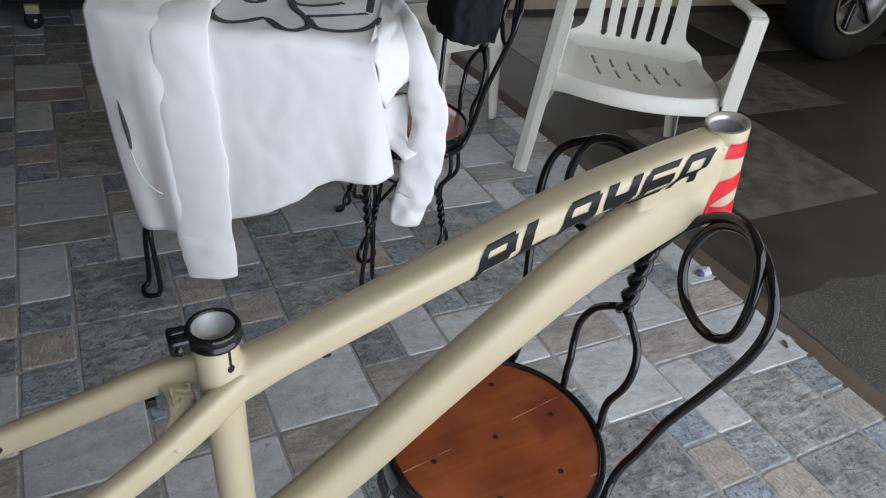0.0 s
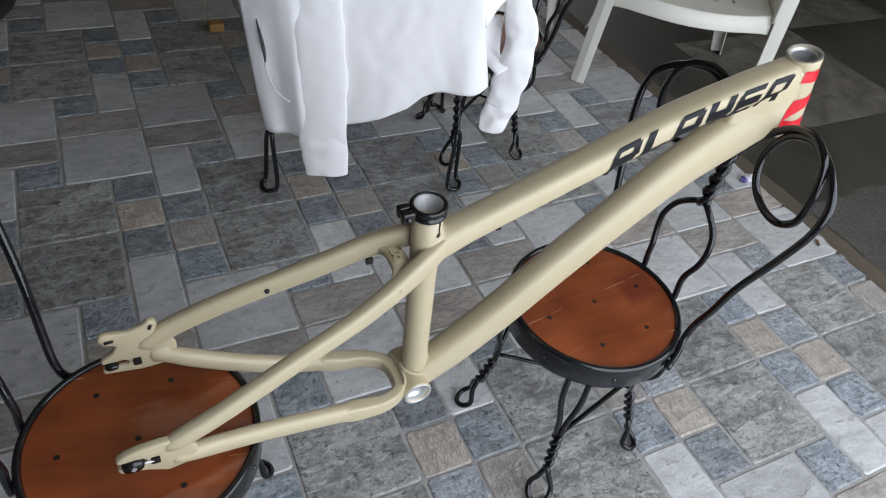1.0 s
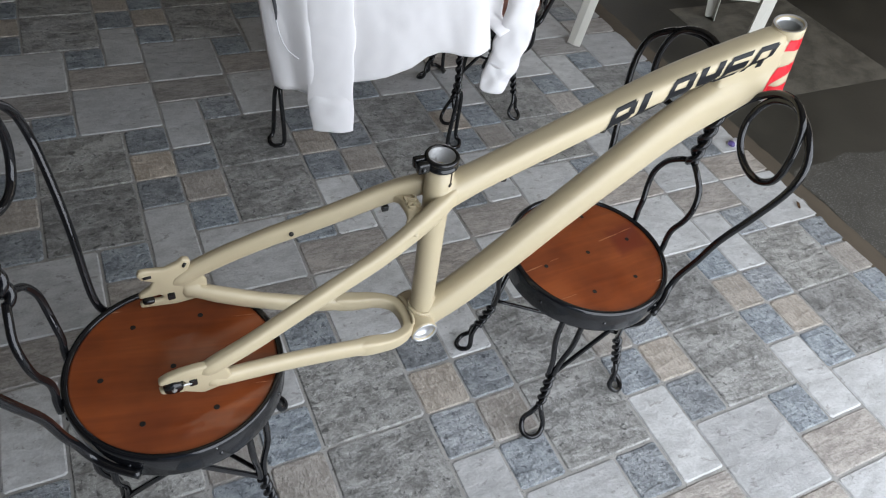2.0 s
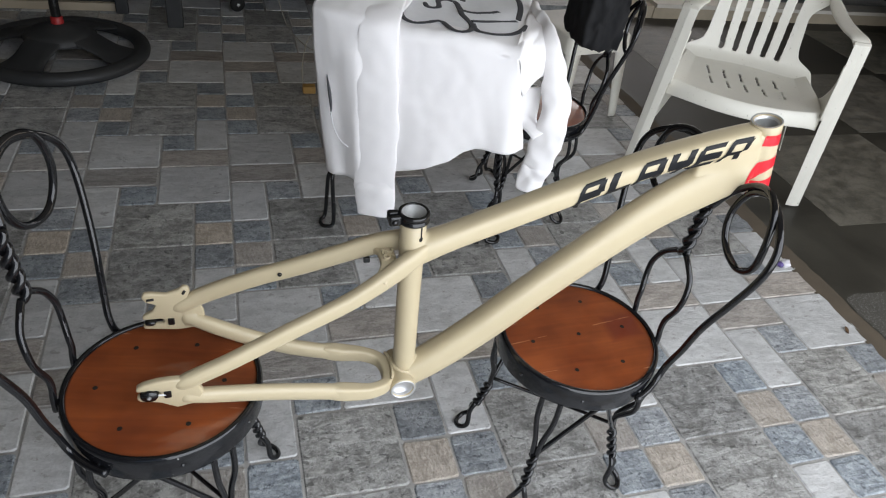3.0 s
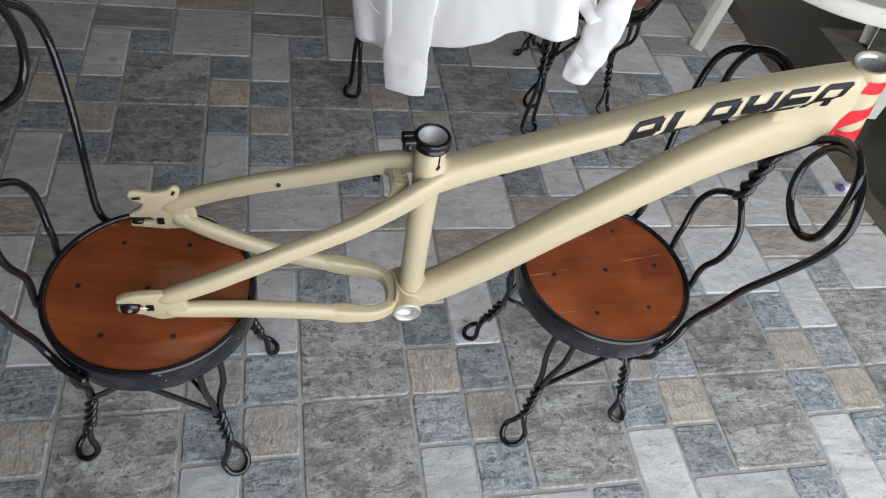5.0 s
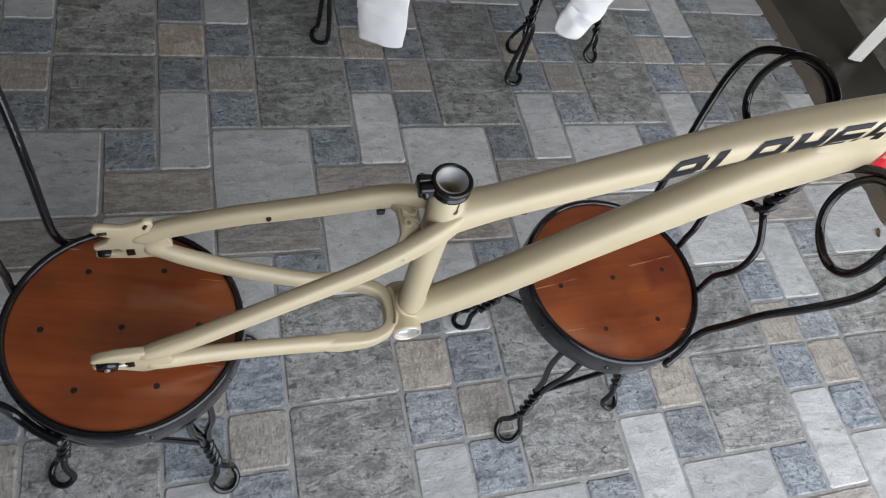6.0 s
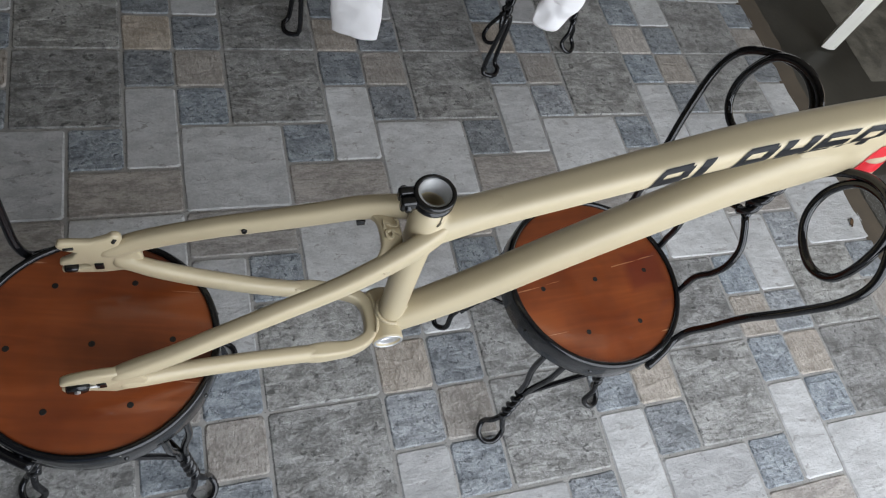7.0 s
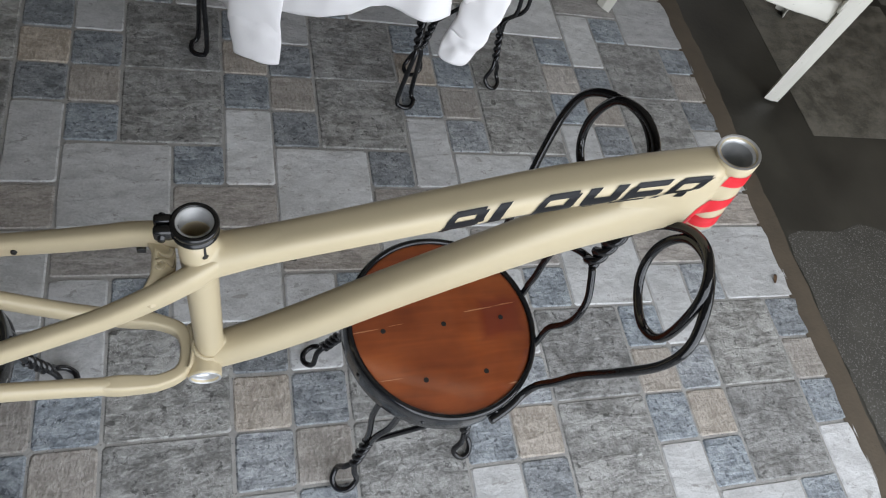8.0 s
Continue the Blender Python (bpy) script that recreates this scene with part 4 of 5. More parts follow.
def parlour_chair(x, y, turn, feet, screw_turn=5, label="", wood=None, off=(0, 0)):
    chair = group_of("parlour_chair", x, y, 0, turn, label=label, category="chair", group="small parlour chairs")
    bm = bmesh.new()
    lathe(bm, [(0.0, 0.3185), (0.05, 0.3185), (0.1315, 0.3185), (0.1328, 0.3184), (0.1340, 0.3178), (0.1345, 0.3165), (0.1345, 0.300), (0.0, 0.300)], 72)
    seat = part("seat", bm, wood or WOOD, chair, "varnished reddish wooden seat disc")
    for k in range(7):
        a = radians(screw_turn + 60 * k)
        r = 0 if k == 6 else 0.091
        bm = bmesh.new()
        lathe(bm, [(0.0, 0.0003), (0.0028, 0.0003), (0.0036, 0.0005), (0.0039, 0.0001)], 12, Matrix.Translation((off[0] + r * math.cos(a), off[1] + r * math.sin(a), 0.3185)))
        part("screw", bm, HOLE, seat, "sunken dark screw")
    bm = bmesh.new()
    lathe(bm, [(0.1340, 0.3190), (0.1350, 0.3220), (0.1395, 0.3230), (0.1425, 0.3205), (0.1433, 0.315), (0.1436, 0.283), (0.1425, 0.279), (0.1380, 0.279), (0.1340, 0.285)], 72, closed=True)
    part("rim", bm, BLACK_RIM, chair, "worn glossy black metal band")
    for s in (1, -1):
        p = spline([(u, s * v, z) for u, v, z in SPIRAL], 150)
        back = part("backrest_wire", tube(bmesh.new(), p, WIRE, 10), BLACK_GLOSS, chair, "scrolled glossy black wire")
        p = spline([(u, s * v, z) for u, v, z in INNER], 40)
        part("backrest_wire", tube(bmesh.new(), p, 0.0052, 10), BLACK_GLOSS, chair, "wavy glossy black wire")
    part("backrest_twist", twist(bmesh.new(), (0.161, 0, 0.478), (0.170, 0, 0.586), 2.4, 0.0062, 0.0060), BLACK_GLOSS, chair, "twisted glossy black wires")
    joins = [parlour_leg(chair, *f, (g,))[1] for f, g in zip(feet, feet[::-1])]
    bm = bmesh.new()
    tube(bm, spline([joins[0] + Vector((0, 0, 0.015)), (0, 0, 0.135), joins[2] + Vector((0, 0, 0.015))], 12), 0.0036, 8)
    part("cross_rod", bm, BLACK_GLOSS, chair, "thin straight stretcher rod")
    for k in range(8):
        a = radians(22 + 45 * k)
        bm = bmesh.new()
        lathe(bm, [(0.0, 0.0022), (0.0022, 0.0016), (0.0032, 0.0)], 10, Matrix.Translation((0.1434 * math.cos(a), 0.1434 * math.sin(a), 0.300)) @ Euler((0, radians(90), a)).to_matrix().to_4x4())
        part("rivet", bm, BLACK_RIM, chair)
    return chair


parlour_chair(0.587, -0.358, 3, [(-0.150, 0.092), (-0.127, -0.140), (0.100, -0.121), (0.105, 0.125)], 1, "black wire parlour chair with wooden seat, under the head tube", wood=PATCHED_WOOD)
parlour_chair(-0.1065, -0.366, 169, [(-0.132, 0.125), (-0.140, -0.110), (0.121, -0.121), (0.115, 0.125)], 7, "black wire parlour chair with wooden seat, under the dropouts", off=(0.004, 0.003))
parlour_chair(0.866, 0.542, -8, [(-0.130, 0.105), (-0.120, -0.125), (0.095, -0.123), (0.100, 0.120)], 12, "small black wire parlour chair with a black garment on its back")

# black garment bundled against the rear chair's back
bm = bmesh.new()
bmesh.ops.create_icosphere(bm, subdivisions=5, radius=1)
for v in bm.verts:
    q = v.co.normalized()
    k = max(abs(q.x), abs(q.y), abs(q.z)) ** 0.7
    q = q / k
    n = 1 + 0.10 * noise.noise(q * 2.2) + 0.05 * noise.noise(q * 6)
    v.co = Vector((0.115 + 0.060 * q.x * n, 0.040 + 0.105 * q.y * n, 0.625 + 0.125 * q.z + 0.01 * noise.noise(q * 4)))
garment = finish("black_garment", bm, BLACK_CLOTH)
garment.matrix_world = pose(0.866, 0.542, 0, 0, 0, -8)
tagged(garment, "black cloth garment bundled against a small chair's back", "garment")


# ---- small table under the sweatshirt ----
A, B, P0 = Vector((0.914, -0.407, 0)), Vector((-0.407, -0.914, 0)), Vector((0.46, 0.345, 0))


def S(s, off, z):
    """Along the table's front edge, out from it, and up."""
    return P0 + A * s + B * off + Vector((0, 0, z))


table = group_of("side_table", 0.535, 0.575, 0, -22, label="small wire-legged table hidden under a white sweatshirt", category="table")
bm = bmesh.new()
corner = [(sx * 0.165 + 0.03 * math.cos(a), sy * 0.165 + 0.03 * math.sin(a)) for sx, sy, a0 in ((1, 1, 0), (-1, 1, 90), (-1, -1, 180), (1, -1, 270)) for a in np.radians(np.linspace(a0, a0 + 90, 6))]
bm.faces.new([bm.verts.new((x, y, 0.592)) for x, y in corner])
geom = bmesh.ops.extrude_face_region(bm, geom=bm.faces[:])
bmesh.ops.translate(bm, verts=[v for v in geom["geom"] if isinstance(v, bmesh.types.BMVert)], vec=(0, 0, -0.02))
soften(part("tabletop", bm, WOOD, table, "wooden table top", smooth=False), 0.004)
for fx, fy in ((-0.215, -0.21), (0.245, -0.155), (0.22, 0.21), (-0.2, 0.22)):
    f = Vector((fx, fy, 0))
    out = f.normalized()
    side = Vector((-out.y, out.x, 0))
    r = f.length
    bm = bmesh.new()
    twist(bm, out * (r - 0.06) + Vector((0, 0, 0.572)), out * (r - 0.012) + Vector((0, 0, 0.170)), 9, 0.0054, 0.0052, 12)
    low = out * (r - 0.012) + Vector((0, 0, 0.170))
    foot_loop(bm, low, out, side, r, 0.024)
    part("leg", bm, BLACK_GLOSS, table)

# ---- white sweatshirt ----
shirt = group_of("sweatshirt", *P0, label="white fleece sweatshirt with dark outlined print draped over a table", category="sweatshirt")
SHIRT_HOME = shirt.matrix_world.inverted()


def fold(p):
    """How far the fleece stands out: long hanging folds, slack ripples and small creases."""
    s, up = p.dot(A), p.z
    return 0.0045 * noise.noise((s * 17, p.dot(B) * 14, up * 4.0)) + 0.0030 * noise.noise((s * 30 + up * 9, p.dot(B) * 20, up * 17)) + 0.0016 * (1 - 2 * abs(noise.noise((s * 22 - up * 13, p.dot(B) * 12, up * 26))))


def shirt_part(name, bm, mat, label="", parent=None, thick=0.0):
    bm.normal_update()
    where = [(v, v.co + (B * 0.5 + Vector((0, 0, 0.5))) * fold(v.co)) for v in bm.verts]
    for v, p in where:
        v.co = p
    bm.transform(SHIRT_HOME)
    ob = part(name, bm, mat, parent or shirt, label)
    return thicken(ob, thick, 0) if thick else ob


def top_z(s, off):
    return 0.604 + 0.045 * min(1, max(0, (-0.10 - s) / 0.12)) * min(1, -off / 0.15 if off < 0 else 0) + (0.006 + 0.010 * min(1, max(0, -0.09 - s) / 0.06)) * noise.noise((s * 9, off * 9, 0)) + 0.003 * noise.noise((s * 25, off * 25, 3))


def lerp(x, table_):
    return float(np.interp(x, [a for a, _ in table_], [b for _, b in table_]))


HEM = [(-0.13, 0.224), (-0.05, 0.243), (0.028, 0.265), (0.086, 0.299), (0.118, 0.330), (0.148, 0.341), (0.195, 0.338), (0.256, 0.351), (0.27, 0.352)]
RIGHT = [(0.30, 0.262), (0.35, 0.257), (0.38, 0.252), (0.487, 0.2275), (0.567, 0.2095), (0.60, 0.198), (0.62, 0.195)]
bm = bmesh.new()
rows = []
for v in np.linspace(-1, 1, 78):
    row = []
    for c in np.linspace(0, 1, 60):
        if v < -0.12:
            s = -0.125 + c * 0.337
            off = -0.38 * (-v - 0.12) / 0.88 - 0.012
            row.append(S(s, off, top_z(s, off)))
        elif v < 0:
            a = (v + 0.12) / 0.12 * math.pi / 2
            s = -0.125 + c * 0.337
            row.append(S(s, -0.012 + 0.024 * math.sin(a), top_z(s, -0.012) - 0.024 + 0.024 * math.cos(a)))
        else:
            guess = lerp(-0.125 + c * 0.39, HEM)
            z = 0.58 + (guess - 0.58) * v
            s = -0.125 + c * (lerp(z, RIGHT) + 0.125)
            wave = 0.006 * v ** 2 * math.sin(s * 27 + 1.0) + 0.009 * noise.noise((s * 9, z * 4.5, 5)) * v + 0.0012 * noise.noise((s * 34, z * 20, 8))
            curl = -0.045 * max(0, (c - 0.86) / 0.14) ** 2 * v
            row.append(S(s, 0.012 + wave + curl + 0.012 * v, z + 0.003 * math.sin(s * 45)))
    rows.append(row)
body = shirt_part("body", sheet(bm, rows), FLEECE, thick=0.005)
# side of the garment falling over the table's corner
bm = bmesh.new()
rows = []
for v in np.linspace(-1, 1, 66):
    row = []
    for c in np.linspace(0, 1, 34):
        if v < 0:
            s = -0.296 + 0.010 * (1 + v) + c * 0.212
            off = -0.30 * (-v) + 0.004 - 0.040 * (1 - c) ** 2.4
            row.append(S(s, off, 0.604 + 0.045 * min(1, max(0, -v / 0.5)) + 0.004 * noise.noise((s * 9, off * 9, 0))))
        else:
            low = 0.181 + 0.016 * c
            z = 0.60 + (low - 0.60) * v
            left = -0.286 + 0.050 * v ** 1.2
            s = left + c * (-0.085 - left)
            back = -0.040 * (1 - c) ** 2.4
            wave = 0.009 * v * math.sin(c * 11 + 2 * z) + 0.007 * noise.noise((s * 13, z * 6, 11))
            row.append(S(s, 0.004 + 0.014 * min(1, v * 5) + back + wave + 0.013 * min(1, v * 4) * max(0, min(1, (c - 0.10) / 0.35, (0.80 - c) / 0.2)) * min(1, (1.25 - v) * 1.6), z + 0.004 * (1 - v)))
    rows.append(row)
shirt_part("side_panel", sheet(bm, rows), FLEECE, thick=0.005)
# pocket slit, a dark tube painted as the opening's shade, and seam cord on that side
slit = spline([S(-0.238, 0.000, 0.455), S(-0.228, 0.012, 0.42), S(-0.222, 0.016, 0.385), S(-0.222, 0.016, 0.36)], 16)
shirt_part("pocket_slit", tube(bmesh.new(), slit, [0.0008 + 0.0032 * math.sin(math.pi * i / 16) for i in range(17)], 8), PRINT_AND_SLIT, "pocket opening, its shade drawn as a dark tube")
cord = spline([S(-0.222, 0.018, 0.37), S(-0.212, 0.020, 0.33), S(-0.195, 0.023, 0.30), S(-0.172, 0.026, 0.285)], 16)
shirt_part("seam", tube(bmesh.new(), cord, 0.0012, 6), PALE_INK, "thin grey seam")

RIGHT_SLEEVE = [(0.222, -0.28, 0.606), (0.248, -0.17, 0.609), (0.272, -0.085, 0.590), (0.302, -0.060, 0.515), (0.318, -0.058, 0.43), (0.313, -0.060, 0.345), (0.302, -0.062, 0.275)]
# right flank hanging between the front panel and the sleeve
bm = bmesh.new()
outer = spline(RIGHT_SLEEVE, 40)
rows = []
for k in range(28):
    far_end = outer[min(40, k)]
    v = max(0.0, (k - 8) / 19)
    near_end = (0.200, -0.26 + 0.031 * k, 0.604) if k < 8 else (0.198 + 0.030 * v, -0.004 - 0.02 * v, 0.602 - 0.125 * v)
    row = []
    for c in np.linspace(0, 1, 22):
        s, off, z = [n_ * (1 - c) + f_ * c for n_, f_ in zip(near_end, far_end)]
        dip = math.sin(math.pi * c)
        row.append(S(s + 0.004 * math.sin(k * 0.5 + c * 6), off - 0.030 * dip * v, z + 0.055 * dip * v * v + 0.005 * noise.noise((c * 4, k * 0.25, 2))))
    rows.append(row)
shirt_part("flank", sheet(bm, rows), FLEECE, thick=0.005)


def crumple(bm, size):
    """Small slack dents all over a tube of cloth."""
    for v in bm.verts:
        p = v.co.copy()
        v.co = p + (B * noise.noise(p * 30) + A * noise.noise(p * 26 + Vector((5, 0, 0))) + Vector((0, 0, 1)) * noise.noise(p * 24 + Vector((0, 9, 0)))) * size
    return bm


def sleeve(points, radii, cuff_end, cuff_r, slack=0.0020):
    p = spline([(*S(*q), r[0], r[1]) for q, r in zip(points, radii)], 60)
    rr = []
    for i, q in enumerate(p):
        k = 1 + 0.10 * noise.noise((q[2] * 16, i * 0.07, 4)) + 0.03 * noise.noise((q[2] * 50, 0, 9))
        rr.append((q[3] * k, q[4] * k))
    tube_ob = shirt_part("sleeve", crumple(tube(bmesh.new(), p, rr, 36, up=tuple(B)), slack), FLEECE)
    q = spline([p[-4][:3], (Vector(p[-1][:3]) + S(*cuff_end)) / 2, S(*cuff_end)], 24)
    n = len(q)
    shirt_part("cuff", crumple(tube(bmesh.new(), q, [(cuff_r[0] * (1 - 0.16 * (i / n)) * (0.78 + 0.22 * min(1, i / 7)), cuff_r[1] * (0.7 + 0.3 * min(1, i / 7))) for i in range(n)], 40, up=tuple(B)), 0.0015 + slack), FLEECE, "ribbed cuff", tube_ob)


sleeve([(-0.118, -0.30, 0.625), (-0.118, -0.12, 0.622), (-0.118, -0.02, 0.612), (-0.117, 0.012, 0.588), (-0.115, 0.022, 0.53), (-0.107, 0.024, 0.42), (-0.1015, 0.026, 0.27), (-0.0975, 0.028, 0.172)],
       [(0.046, 0.007), (0.046, 0.007), (0.046, 0.007), (0.046, 0.008), (0.048, 0.008), (0.053, 0.009), (0.056, 0.010), (0.054, 0.010)], (-0.089, 0.033, 0.103), (0.0570, 0.0125))
sleeve(RIGHT_SLEEVE, [(0.022, 0.010), (0.022, 0.012), (0.022, 0.013), (0.030, 0.013), (0.037, 0.013), (0.039, 0.013), (0.037, 0.014)], (0.291, -0.066, 0.210), (0.039, 0.0155), 0.0075)
# the garment's back hem, hanging slack behind the front panel
bm = bmesh.new()
rows = []
for v in np.linspace(0, 1, 20):
    z = 0.480 - 0.118 * v
    right = 0.276 + 0.026 * math.exp(-((v - 0.82) / 0.12) ** 2)
    rows.append([S(0.212 + c * (right - 0.212), -0.085 + 0.030 * v + 0.012 * math.sin(5 * c + 3 * v), z + 0.016 * math.sin(math.pi * c) * v) for c in np.linspace(0, 1, 14)])
shirt_part("back_hem", sheet(bm, rows), FLEECE, thick=0.005)

# dark outline print on the chest: abstract rounded strokes
bm = bmesh.new()
rows = []
for v in np.linspace(-0.33, -0.045, 16):
    wide = 0.012 * math.sin(v * 60)
    rows.append([S(s, v, top_z(s, v) + 0.0042) for s in np.linspace(-0.082 + wide * 0.3, 0.190 - 0.6 * max(0, v + 0.10), 20)])
shirt_part("print_fill", sheet(bm, rows), PALE_INK, "pale grey print ground", body)
PRINT = [
    [(-0.112, -0.33), (-0.098, -0.20), (-0.090, -0.10), (-0.078, -0.052), (-0.049, -0.034), (-0.015, -0.047), (0.010, -0.063), (0.028, -0.042), (0.046, -0.014), (0.064, -0.008), (0.080, -0.020), (0.088, -0.052), (0.080, -0.085), (0.052, -0.133), (0.042, -0.178)],
    [(-0.076, -0.33), (-0.064, -0.26), (-0.052, -0.209), (-0.036, -0.150), (-0.009, -0.155), (-0.017, -0.201), (-0.001, -0.227), (0.025, -0.221), (0.042, -0.172)],
    [(0.084, -0.085), (0.095, -0.052), (0.112, -0.036), (0.163, -0.054), (0.196, -0.088), (0.212, -0.138)],
    [(0.043, -0.165), (0.075, -0.158), (0.118, -0.176), (0.136, -0.196)],
    [(0.081, -0.095), (0.129, -0.121), (0.184, -0.163)],
    [(0.170, -0.34), (0.182, -0.29), (0.188, -0.235), (0.187, -0.172)],
    [(0.025, -0.33), (0.034, -0.28), (0.040, -0.245)],
]
for stroke in PRINT:
    p = spline([(*S(s, o, top_z(s, o) + 0.0046), 0.0074, 0.0009) for s, o in stroke], 50)
    shirt_part("print_stroke", tube(bmesh.new(), p, p[:, 3:5], 8, up=(0, 0, 1)), PRINT_AND_SLIT, "dark outline of the print", body)


# ---- white plastic garden chairs ----
def angle_leg(bm, top, foot, w, d, sx, sy):
    """A leg of right-angled section, from top to foot; sx, sy say which way its two flanges run."""
    top, foot = Vector(top), Vector(foot)
    rows = []
    for k in np.linspace(0, 1, 10):
        q = top.lerp(foot, k)
        ww, dd, t = w * (1 - 0.40 * k), d * (1 - 0.40 * k), 0.0045
        sec = [(0, 0), (ww * 0.5, -0.003 * sy), (ww, 0), (ww, t), (t, t), (t, dd), (0, dd)]
        rows.append([bm.verts.new(q + Vector((sx * x, sy * y, 0))) for x, y in sec])
    n = len(rows[0])
    for a, b in zip(rows, rows[1:]):
        for k in range(n):
            bm.faces.new((a[k], a[(k + 1) % n], b[(k + 1) % n], b[k]))
    bm.faces.new(rows[0])
    bm.faces.new(rows[-1][::-1])


def corner_leg(bm, top, foot, s, w, d, t=0.0045):
    """A front leg of open corner section: a broad slanted outer face and a flange running back."""
    f1, f2 = Vector((s * 0.94, 0.34, 0)), Vector((s * 0.22, 0.975, 0))
    n1, n2 = Vector((-s * 0.34, 0.94, 0)), Vector((s * 0.975, -0.22, 0))
    top, foot = Vector(top), Vector(foot)
    rows = []
    for k in [-1] + list(np.linspace(0, 1, 10)):
        q = top.lerp(foot, max(0, k)) + (Vector((0, 0.010, 0.006)) if k == -1 else Vector())
        ww, dd = w * (1 - 0.10 * max(0, k)), (d * (1 - 0.15 * k) if k > -1 else d * 0.7)
        sec = [Vector(), f1 * ww * 0.5 - n1 * 0.004, f1 * ww, f1 * (ww - 0.001) + n1 * t * 2.6, f1 * (ww - t) + n1 * t * 2.6, f1 * (ww - t) + n1 * t, (f1 + f2) * t * 1.6, f2 * dd + n2 * t, f2 * dd]
        rows.append([bm.verts.new(q + e) for e in sec])
    n = len(rows[0])
    for a, b in zip(rows, rows[1:]):
        for k in range(n):
            bm.faces.new((a[k], a[(k + 1) % n], b[(k + 1) % n], b[k]))
    bm.faces.new(rows[0])
    bm.faces.new(rows[-1][::-1])


def garden_chair(x, y, turn, label):
    chair = group_of("garden_chair", x, y, 0, turn, label=label, category="chair", group="white plastic chairs")
    # dished seat with ten short slanted slots, bowed front edge and rolled apron
    bm = bmesh.new()
    us, vs = np.linspace(-1, 1, 120), np.linspace(-0.07, 0.40, 116)
    grid = []
    for v in vs:
        row = []
        for u in us:
            k = max(0, v) / 0.40
            half = 0.238 - 0.044 * k
            bow = (-0.042 + 0.070 * u * u) * (1 - k)
            z = 0.335 - 0.018 * math.cos(u * math.pi / 2) * math.sin(min(1, k * 1.15) * math.pi) + 0.010 * max(0, v - 0.30) / 0.10 + 0.012 * max(0, abs(u) - 0.82) / 0.18 * min(1, k * 4)
            yy = v
            if v < 0:
                t = -v / 0.07
                yy, z = -0.016 * math.sin(t * math.pi / 2), 0.335 - 0.016 * t - (0.030 + 0.010 * abs(u) ** 8) * t ** 1.6
            row.append(bm.verts.new((u * half, yy + bow, z)))
        grid.append(row)
    for i in range(len(vs) - 1):
        for j in range(len(us) - 1):
            p, q = grid[i][j].co, grid[i + 1][j + 1].co
            u, v = (p.x + q.x) / 2, (p.y + q.y) / 2
            cut = False
            for k in range(5):
                for cx, vc in ((-0.119 + 0.056 * k, 0.216), (-0.1075 + 0.0585 * k, 0.130)):
                    if abs(v - vc) < 0.034 and abs(u - cx + 0.15 * (v - vc)) < 0.0042:
                        cut = True
            if not cut:
                bm.faces.new((grid[i][j], grid[i][j + 1], grid[i + 1][j + 1], grid[i + 1][j]))
    thicken(part("seat", bm, PLASTIC, chair, "scuffed slotted seat with a bowed front edge"), 0.005)
    # backrest with five long upright slots
    bm = bmesh.new()
    us, hs = np.linspace(-1, 1, 190), np.linspace(-0.050, 0.46, 140)
    wide = [float(np.interp(h, [-0.05, -0.03, -0.006, 0.004, 0.016, 0.05, 0.15, 0.172, 0.19, 0.21, 0.26, 0.46], [0.228, 0.224, 0.216, 0.200, 0.166, 0.156, 0.150, 0.158, 0.176, 0.198, 0.206, 0.20])) for h in hs]
    wide = np.convolve(np.pad(wide, 3, "edge"), np.ones(7) / 7, "valid")
    grid = [[bm.verts.new((u * w, 0.352 + 0.27 * h - 0.55 * (u * w) ** 2 - 0.040 * max(0, -h / 0.05) ** 2, 0.366 + h * 0.98)) for u in us] for h, w in zip(hs, wide)]
    for i in range(len(hs) - 1):
        for j in range(len(us) - 1):
            u, h = (us[j] + us[j + 1]) / 2 * wide[i], (hs[i] + hs[i + 1]) / 2
            cut = False
            for k in range(5):
                cx = (-0.096 + 0.049 * k) * (1 + 0.25 * h)
                if math.hypot(u - cx, min(0, h - 0.007) + max(0, h - 0.391)) < 0.0095:
                    cut = True
            if not cut:
                bm.faces.new((grid[i][j], grid[i][j + 1], grid[i + 1][j + 1], grid[i + 1][j]))
    bmesh.ops.delete(bm, geom=[v for v in bm.verts if not v.link_faces], context="VERTS")
    thicken(part("backrest", bm, PLASTIC, chair, "slatted backrest"), 0.006)
    for s in (1, -1):
        p = spline([(s * 0.192, 0.390, 0.604, 0.012, 0.011), (s * 0.203, 0.33, 0.588, 0.022, 0.009), (s * 0.207, 0.25, 0.581, 0.026, 0.008), (s * 0.214, 0.16, 0.578, 0.028, 0.008), (s * 0.226, 0.07, 0.578, 0.030, 0.008), (s * 0.238, 0.028, 0.577, 0.030, 0.008), (s * 0.245, 0.006, 0.570, 0.029, 0.0085), (s * 0.248, -0.004, 0.560, 0.026, 0.0080)], 48)
        part("armrest", tube(bmesh.new(), p, p[:, 3:5], 14, up=(0, 0, 1)), PLASTIC, chair)
        bm = bmesh.new()
        corner_leg(bm, (s * 0.222, -0.024, 0.568), (s * 0.258, 0.020, 0.0), s, 0.053, 0.046)
        soften(part("leg", bm, PLASTIC, chair, "angled front leg", smooth=False), 0.002)
        bm = bmesh.new()
        angle_leg(bm, (s * 0.190, 0.375, 0.345), (s * 0.262, 0.490, 0.0), 0.058, 0.055, -s, -1)
        soften(part("leg", bm, PLASTIC, chair, "angled rear leg", smooth=False), 0.002)
        bm = bmesh.new()
        rows = []
